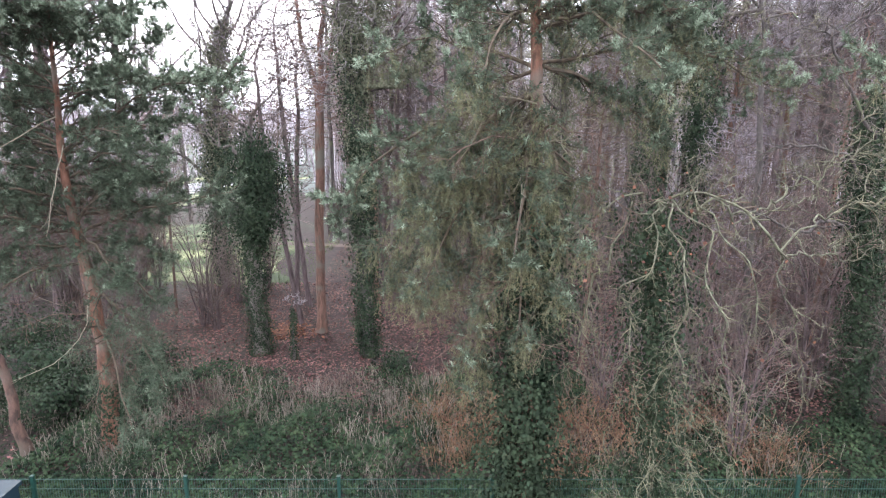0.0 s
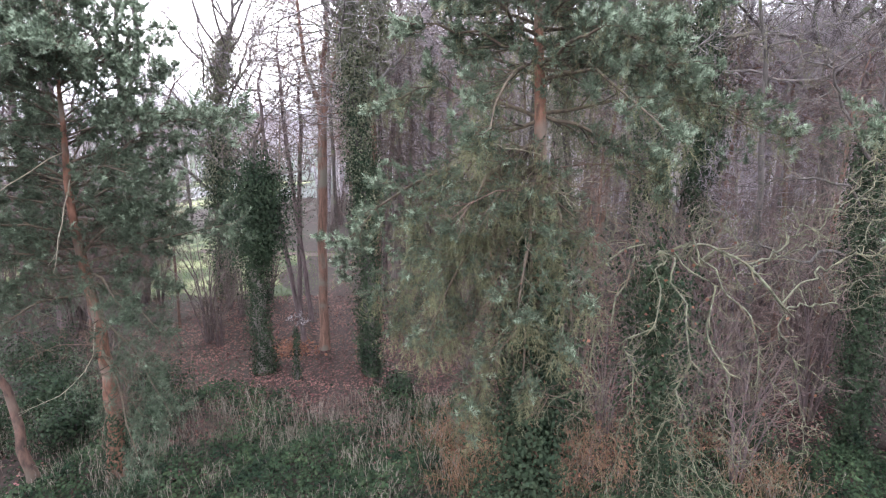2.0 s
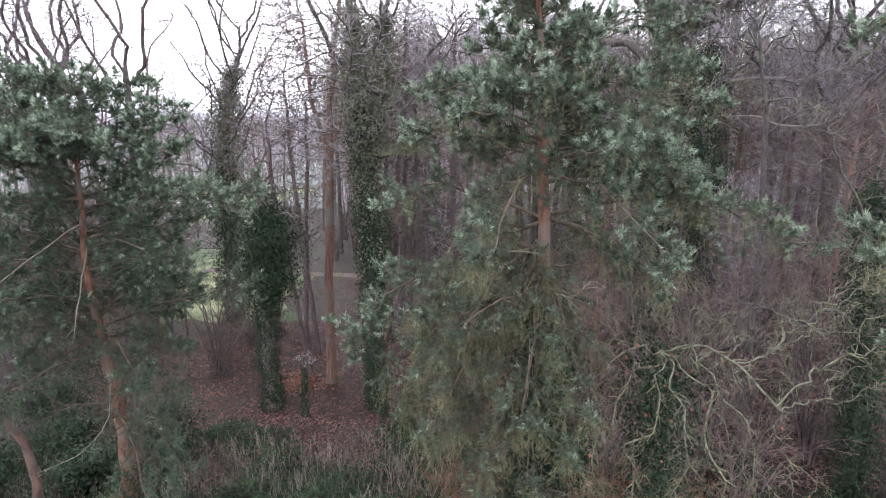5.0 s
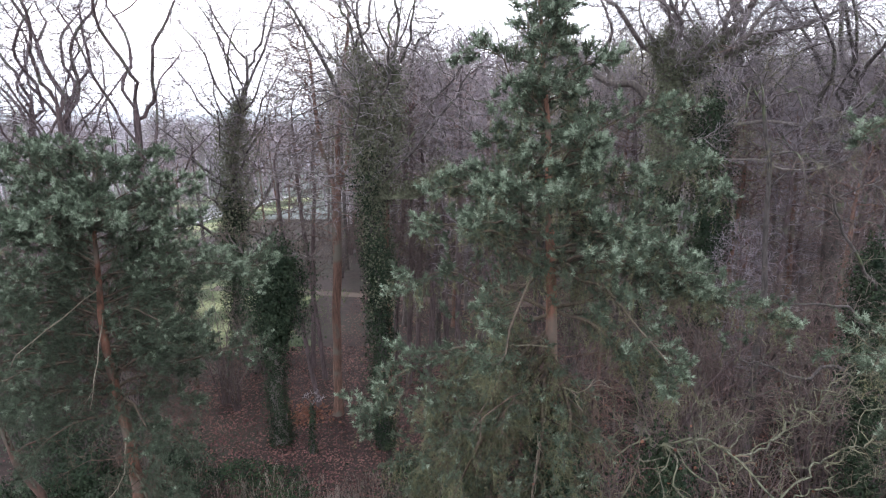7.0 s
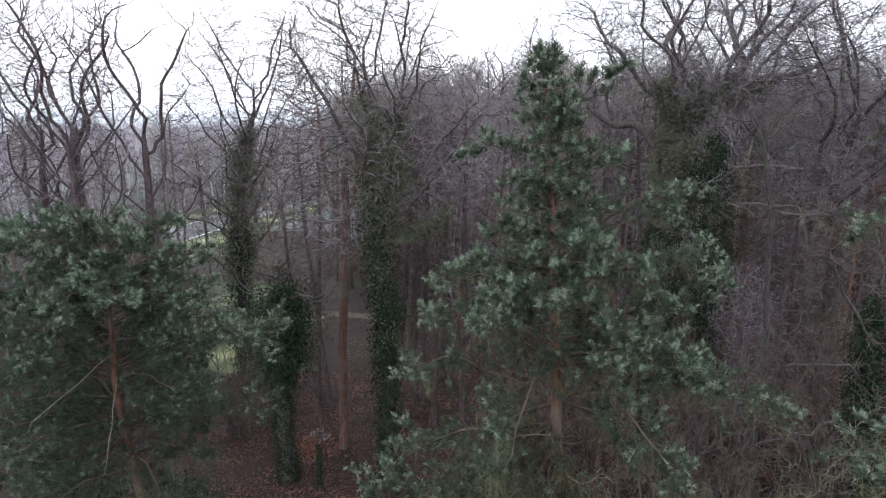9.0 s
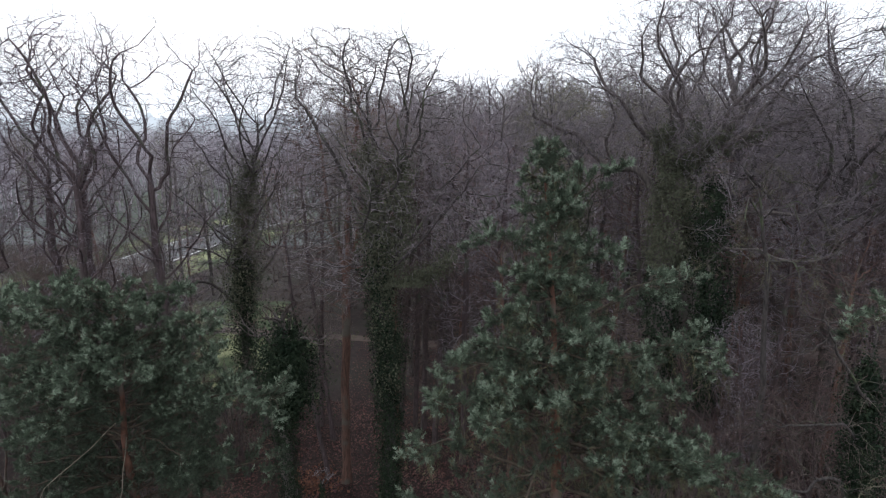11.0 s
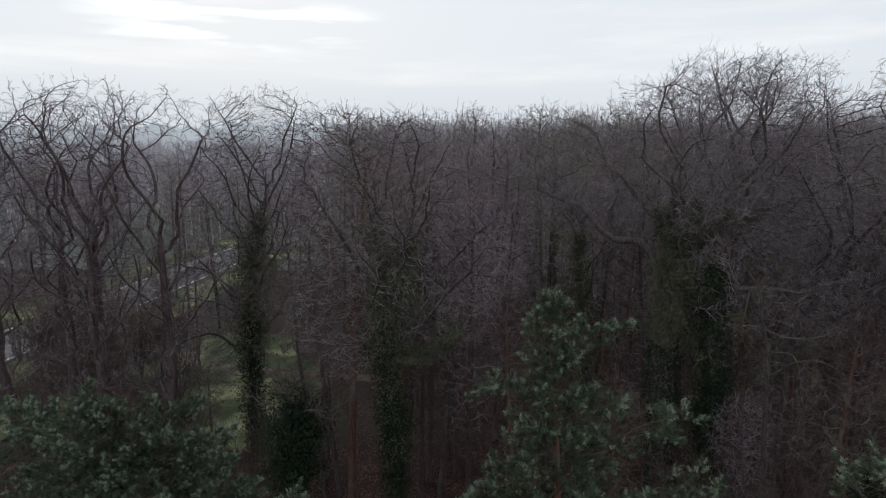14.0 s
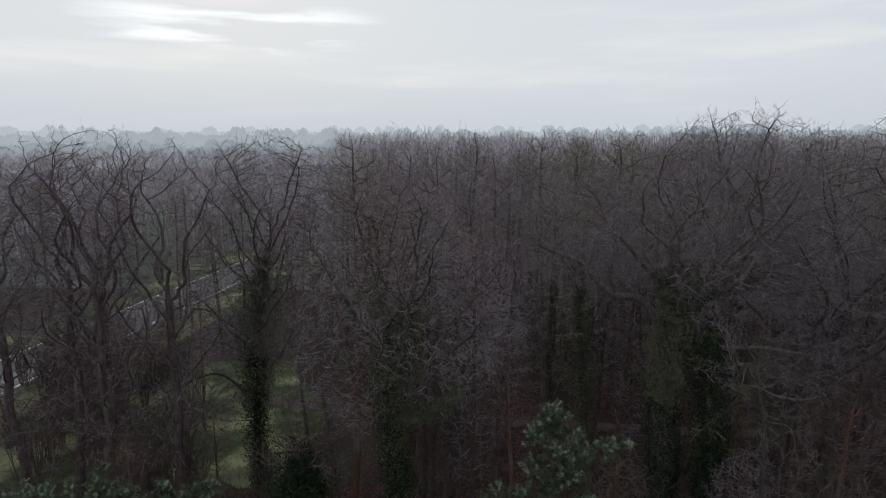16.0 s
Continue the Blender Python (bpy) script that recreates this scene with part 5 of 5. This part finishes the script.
SHRUBS = [thicket(151, 4.6, M_SHRUB_TWIG, "bare brown shrub with mossy arching stems"), thicket(152, 5.4, M_SHRUB_RED, "bare reddish-brown shrub of many arching stems"), thicket(153, 3.6, M_SHRUB_TWIG, "low bare grey-brown shrub of many thin stems")]
bushes = [(7.0, 13.0, 0.75), (-8.2, 24.5, 0.8), (-9.4, 26.4, 0.9), (-10.4, 27.6, 0.9), (-8.8, 28.8, 1.0), (8.6, 15.6, 1.0), (10.8, 16.4, 1.2), (13.2, 17.4, 1.3), (9.8, 19.6, 1.4), (12.0, 14.6, 1.1), (6.4, 17.2, 1.1), (15.4, 16.6, 1.4), (4.4, 15.4, 0.8), (6.6, 15.0, 0.9), (8.2, 17.4, 1.2), (11.4, 12.6, 0.9), (3.2, 19.4, 1.1), (12.2, 16.6, 1.2), (11.6, 18.2, 1.3), (7.8, 19.0, 1.4),
          (14.6, 15.2, 1.3), (16.2, 18.0, 1.4), (5.0, 20.6, 1.3), (0.8, 18.4, 0.8), (10.0, 22.2, 1.5), (13.0, 21.0, 1.4), (-9.5, 16.2, 0.7), (-11.5, 19.4, 0.9), (-9.0, 22.5, 0.7), (-13.0, 23.0, 0.9),
          (-16.0, 21.5, 0.9), (-19, 24, 1.0), (-20, 29.5, 1.1), (-24, 30, 1.1), (-9.0, 30, 0.6), (-26, 38, 1.2), (-22, 44, 1.2), (-30, 46, 1.2), 
          (-28, 54, 1.2), (-42, 66, 1.3), (-33, 30, 1.1), (-28, 24, 1.1), (-25, 21.5, 1.0), (-18.2, 31, 1.1), (-22, 34, 1.2), (-28, 33, 1.2), (-24, 42, 1.2), (-33, 37, 1.3), 
          (-26, 50, 1.3), (-31, 41, 1.3), (-34, 46, 1.2), (-44, 50, 1.3), (-46, 58, 1.3), (-50, 66, 1.3), (-38, 72, 1.3), (-17.6, 28.4, 1.1), (-15.6, 29.8, 1.2), (-26, 76, 1.3)]
for _ in range(46):
    x, y, size = rng.uniform(-34, -9), rng.uniform(23, 46), rng.uniform(0.7, 1.4)
    if y < 28 or not -0.50 < x / y < -0.32:
        bushes.append((x, y, size))
for _ in range(34):
    y = rng.uniform(26, 44)
    bushes.append((y * rng.uniform(-0.76, -0.47), y, rng.uniform(0.75, 1.25)))
for x, y in [(-6, 42), (-4, 45), (-7.5, 47), (-5, 50.5), (-2.8, 42.4), (-8.4, 43.5), (-6.6, 53), (-3, 48), (-9, 51), (-4.6, 41), (-7, 57), (-3.6, 55)]:
    bushes.append((x, y, rng.uniform(0.8, 1.3)))
spread(SHRUBS, bushes, rng)


# ---- far woods, one mass beyond the trees that can be told apart ----
def far_woods(rng):
    g, n = Geo(), 0
    y = 58 + 280 * rng.uniform(0, 1, 2300) ** 1.35
    x = rng.uniform(-1, 1, 2300) * (0.82 * y + 6)
    keep = (x > -12 - 0.08 * (y - 60)) | (y > 160) | ((y > 82) & (rng.uniform(0, 1, len(x)) < 0.75))
    x, y = x[keep], y[keep]
    h = rng.uniform(14.8, 19.0, len(x)) * np.where(x < -0.2 * y, 0.62, 1.0)
    N = len(x)
    base = np.stack([x, y, np.full(N, -0.2)], 1)
    T = np.stack([base, base + np.stack([rng.normal(0, 0.4, N), rng.normal(0, 0.4, N), h * 0.5], 1), base + np.stack([rng.normal(0, 0.7, N), rng.normal(0, 0.7, N), h], 1)], 1)
    R = np.full((N, 1), 0.17) * np.array((1, 0.6, 0.15))[None]
    P1, R1 = grow(T, R, 9, 0.35, 0.9, 46, 4.6, 3, rng, 0.2, 0.06, 0.5)
    near = np.repeat(y < 120, 9)
    P2, R2 = grow(P1, R1, 5, 0.2, 1.0, 46, 2.3, 2, rng, 0.2, 0.06, 0.6)
    n5 = np.repeat(near, 5)
    P3, R3 = grow(P2[n5], R2[n5], 3, 0.2, 1.0, 32, 1.2, 2, rng, 0.2, 0.15, 0.7)
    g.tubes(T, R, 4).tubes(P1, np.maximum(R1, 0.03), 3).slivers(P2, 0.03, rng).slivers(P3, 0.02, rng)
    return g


tagged(part("far_woods", far_woods(np.random.default_rng(7)), M_HAZED_TWIG), "dense bare winter woodland reaching into the distance", "woodland", "", "stuff")


def hills(dist, low, high, seed, material, name, label):
    """A long tree line on the far side of the valley, crown beside crown."""
    rng = np.random.default_rng(seed)
    n = 2600
    a = np.linspace(-1.25, 1.25, n)
    x, y = dist * np.sin(a), dist * np.cos(a)
    top = np.full(n, low, float) + (high - low) * 0.35 * (0.5 + 0.5 * np.sin(a * 5 + seed))
    for _ in range(420):
        c, w, hgt = rng.uniform(-1.25, 1.25), rng.uniform(1.8, 9.0) / dist, (high - low) * rng.uniform(0.05, 1.0) ** 2.2
        d = np.clip(1 - ((a - c) / w) ** 2, 0, 1)
        top = np.maximum(top, low + hgt * np.sqrt(d))
    top += rng.normal(0, 0.07, n) * (high - low)
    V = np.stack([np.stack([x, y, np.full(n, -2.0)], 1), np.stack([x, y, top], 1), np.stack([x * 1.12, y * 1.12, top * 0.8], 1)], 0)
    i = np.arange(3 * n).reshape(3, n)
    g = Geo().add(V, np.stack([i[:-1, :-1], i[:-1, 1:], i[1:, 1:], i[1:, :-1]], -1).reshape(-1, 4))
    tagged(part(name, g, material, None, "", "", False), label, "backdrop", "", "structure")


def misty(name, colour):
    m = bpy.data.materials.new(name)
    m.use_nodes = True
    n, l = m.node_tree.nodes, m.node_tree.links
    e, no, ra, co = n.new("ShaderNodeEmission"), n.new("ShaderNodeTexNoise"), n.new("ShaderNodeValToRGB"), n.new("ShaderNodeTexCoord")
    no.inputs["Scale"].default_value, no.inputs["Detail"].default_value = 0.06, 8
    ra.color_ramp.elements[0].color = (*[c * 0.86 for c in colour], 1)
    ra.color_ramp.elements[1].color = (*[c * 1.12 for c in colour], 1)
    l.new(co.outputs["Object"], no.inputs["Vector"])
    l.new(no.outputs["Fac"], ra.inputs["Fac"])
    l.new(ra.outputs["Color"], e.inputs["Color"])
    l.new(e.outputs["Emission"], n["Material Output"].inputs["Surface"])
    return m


# Haze is painted in as glow: each farther line emits a paler grey
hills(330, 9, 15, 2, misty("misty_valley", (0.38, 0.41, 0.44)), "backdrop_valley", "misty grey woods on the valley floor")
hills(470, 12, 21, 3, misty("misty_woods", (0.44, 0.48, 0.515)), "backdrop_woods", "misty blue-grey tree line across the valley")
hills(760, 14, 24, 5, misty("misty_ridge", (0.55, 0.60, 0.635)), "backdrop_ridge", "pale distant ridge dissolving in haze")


# ---- fence ----
def fence():
    root = thing("fence", (0, 10.06, 0), "green wire mesh fence below the trees", "fence")
    xs = [-13.5 + 2.885 * i for i in range(11)]
    for x in xs:
        g = Geo().box(x - 0.03, -0.03, -0.2, x + 0.03, 0.03, 1.53).box(x - 0.036, -0.036, 1.53, x + 0.036, 0.036, 1.555)
        post = part("post", g, M_FENCE, root, smooth=False)
        clip = Geo()
        for z in (0.3, 0.8, 1.3):
            clip.box(x - 0.04, -0.045, z, x + 0.04, -0.031, z + 0.04)
        part("clips", clip, M_FENCE, post, smooth=False)
    for x0, x1 in zip(xs[:-1], xs[1:]):
        g = Geo()
        for z in np.arange(0.08, 1.5, 0.2):
            for dy in (-0.008, 0.008):
                g.box(x0 + 0.03, dy - 0.003, z - 0.003, x1 - 0.03, dy + 0.003, z + 0.003)
        for x in np.arange(x0 + 0.06, x1 - 0.03, 0.05):
            g.box(x - 0.0025, -0.0025, 0.05, x + 0.0025, 0.0025, 1.51)
        part("mesh_panel", g, M_FENCE, root, smooth=False)


fence()
box = thing("metal_cabinet", (-8.4, 9.6, 0), "dark blue metal cabinet standing by the fence", "cabinet")
part("body", Geo().box(-0.55, -0.25, 0.06, 0.55, 0.25, 1.5), M_BLUE, box, smooth=False)
part("lid", Geo().box(-0.6, -0.3, 1.5, 0.6, 0.3, 1.57), M_BLUE, box, smooth=False)
part("plinth", Geo().box(-0.5, -0.2, -0.2, 0.5, 0.2, 0.06), M_BLUE, box, smooth=False)

# ---- undergrowth, stalks and fallen leaves ----
rng = np.random.default_rng(8)


def mound(x, y):
    return 0.32 + 0.22 * np.sin(0.9 * x + 0.6 * y) * np.sin(0.7 * y - 0.5 * x) + 0.16 * np.sin(2.3 * x - 1.1 * y)


def scatter(n, x0, x1, y0, y1):
    return rng.uniform(x0, x1, n), rng.uniform(y0, y1, n)


x, y = scatter(150000, -15, 17, 10.25, 18.2)
keep = (np.sin(0.8 * x + 1.3) * np.sin(0.9 * y + 0.4 * x) + rng.normal(0, 0.35, len(x)) > -0.6 + 0.14 * np.clip(y - 13.6, 0, 9)) | (y < 12)
keep &= (x < 4.5) | (y < 14.2 + rng.normal(0, 0.4, len(x)))
x, y = x[keep], y[keep]
z = rise(x, y) + np.maximum(mound(x, y), 0.06) * rng.uniform(0.1, 1, len(x)) ** 0.6
p = np.stack([x, y, z], 1)
tagged(part("brambles", Geo().leaves(p, np.tile((0.0, -0.35, 1.0), (len(p), 1)), 0.082, rng, 0.45), M_BRAMBLE), "low green bramble and ivy undergrowth", "undergrowth", "", "stuff")

n = 4200
cx = np.concatenate([rng.uniform(-15, 9, 150), rng.uniform(-15, 2, 110)])
cy = np.concatenate([rng.uniform(10.6, 17.6, 150), rng.uniform(14.2, 17.2, 110)])
k = rng.integers(0, 260, n)
x, y = cx[k] + rng.normal(0, 0.3, n), cy[k] + rng.normal(0, 0.28, n)
h = rng.uniform(0.28, 0.7, n)
b = np.stack([x, y, rise(x, y)], 1)
d1 = np.stack([rng.normal(0, 0.14, n), rng.normal(0, 0.14, n), np.ones(n)], 1)
d2 = d1 + np.stack([rng.normal(0, 0.25, n), rng.normal(0, 0.25, n), np.zeros(n)], 1)
P = np.stack([b, b + d1 * h[:, None] * 0.55, b + d1 * h[:, None] * 0.55 + d2 * h[:, None] * 0.45], 1)
g = Geo().tubes(P, np.array((0.006, 0.005, 0.003))[None] * rng.uniform(0.7, 1.2, (n, 1)), 3)
P2, R2 = grow(P, np.full((n, 3), 0.008), 5, 0.5, 1.0, 32, 0.15, 2, rng, 0.2, 0.1, 0.6)
g.tubes(P2, R2, 3)
tagged(part("dead_stalks", g, M_STALK), "pale dead stalks and dry grasses in clumps", "undergrowth", "", "stuff")

x, y = (np.concatenate(v) for v in zip(scatter(40000, -16, 30, 12.5, 40), scatter(42000, -12, 12, 15, 29.5), scatter(24000, -9, 16, 29, 58)))
keep = ~((x < -6.5) & (y > 29.5))
p = np.stack([x, y, rise(x, y) + rng.uniform(0.005, 0.06, len(x))], 1)[keep]
tagged(part("leaf_litter", Geo().leaves(p, np.tile((0, 0, 1.4), (len(p), 1)), 0.10, rng, 0.0, 0.36), M_LITTER), "carpet of fallen brown leaves on the woodland floor", "leaf litter", "", "stuff")

n = 500
p = np.stack([rng.normal(-6.0, 0.45, n), rng.normal(22.0, 0.5, n), rng.uniform(0.03, 0.3, n) ** 1.2], 1)
tagged(part("bracken_patch", Geo().leaves(p, np.tile((0, -0.3, 1.0), (n, 1)), 0.12, rng, 0.2), M_OAK_LEAF), "small patch of rusty orange dead bracken", "bracken", "", "stuff")

# rusty bracken and dry stems among the brambles
cx, cy = np.array((0.6, 1.6, 2.6, 3.4, 4.6, 2.2, 5.4, 6.6, 0.2, 7.4)), np.array((13.2, 14.0, 12.6, 14.4, 13.4, 15.6, 15.2, 14.4, 15.0, 12.6))
n = 1300
k = rng.integers(0, len(cx), n)
x, y = cx[k] + rng.normal(0, 0.5, n), cy[k] + rng.normal(0, 0.45, n)
b = np.stack([x, y, rise(x, y)], 1)
lean = np.stack([rng.normal(0, 0.35, n), rng.normal(0, 0.35, n), np.ones(n)], 1) * rng.uniform(0.4, 1.15, (n, 1))
P = np.stack([b, b + lean * 0.6, b + lean * np.array((1.3, 1.3, 0.92))], 1)
P2, R2 = grow(P, np.full((n, 3), 0.006), 3, 0.35, 1.0, 48, 0.3, 2, rng, 0.2, -0.05, 0.7)
bracken = part("dry_bracken", Geo().tubes(P, np.array((0.006, 0.005, 0.003))[None] * np.ones((n, 1)), 3).tubes(P2, np.maximum(R2, 0.003), 3), M_BRACKEN)
tagged(bracken, "tangle of dry red-brown bracken stems and leaves", "bracken", "", "stuff")
k = rng.integers(0, n, 3200)
p = P[k, 1] + (P[k, 2] - P[k, 1]) * rng.uniform(0, 1, (3200, 1)) + rng.normal(0, 0.08, (3200, 3))
part("withered_fronds", Geo().leaves(p, rng.normal(0, 1, (3200, 3)), 0.06, rng), M_OAK_LEAF, bracken, "", "stuff")

x, y = scatter(8000, -24, -7, 28.6, 40)
b = np.stack([x, y, rise(x, y) + 0.01], 1)
t = b + np.stack([rng.normal(0, 0.04, len(x)), rng.normal(0, 0.04, len(x)), rng.uniform(0.06, 0.18, len(x))], 1)
tagged(part("grass_tufts", Geo().tubes(np.stack([b, t], 1), np.array((0.008, 0.002))[None] * np.ones((len(x), 1)), 3), M_BLADE), "tufts of green grass on the lawn", "grass", "", "stuff")


# ---- shrubs ----
def shrub(name, label, place, size, n, leaf, material, seed):
    rng = np.random.default_rng(seed)
    root = thing(name, place, label, "shrub")
    stems = np.array([[(0, 0, -0.1), (rng.normal(0, 0.2), rng.normal(0, 0.2), size[2] * 0.35)] for _ in range(7)])
    P, R = grow(stems, np.full((7, 2), 0.03), 7, 0.4, 1.0, 40, size[2] * 0.6, 4, rng, 0.2, 0.1, 0.6)
    for j in range(7):
        part("stem", Geo().tubes(stems[j:j + 1], np.full((1, 2), 0.03), 5).tubes(P[7 * j:7 * j + 7], np.maximum(R[7 * j:7 * j + 7], 0.008), 3), M_BARK, root)
    c = P[:, 1:].reshape(-1, 3) * np.array((size[0], size[1], 1.0))
    k = rng.integers(0, len(c), n)
    p = c[k] + rng.normal(0, 0.2, (n, 3))
    p[:, 2] = np.maximum(p[:, 2], 0.05)
    part("foliage", Geo().leaves(p, unit(p - c.mean(0)) + (0, 0, 0.3), leaf, rng), material, root, "", "stuff")


# The last three are added to supply deep shade behind the broad pine
for i, (x, y, sx, sz, n) in enumerate([(-11.5, 17.0, 1.6, 2.6, 4200), (-13.8, 18.5, 1.8, 2.8, 4200), (-9.4, 17.8, 1.3, 1.8, 2600), (8.2, 15.0, 1.3, 1.5, 2400), (12.2, 12.2, 1.4, 1.5, 2400), (-1.6, 18.0, 1.0, 1.0, 1200), (-10.2, 14.9, 1.3, 2.0, 3400), (-8.3, 15.6, 1.1, 1.6, 2600), (-12.8, 14.6, 1.4, 2.2, 3600)]):
    shrub("holly_shrub", "dense dark green evergreen shrub among the brambles", (x, y, 0), (sx, sx, sz), n, 0.08, M_IVY, 200 + i)
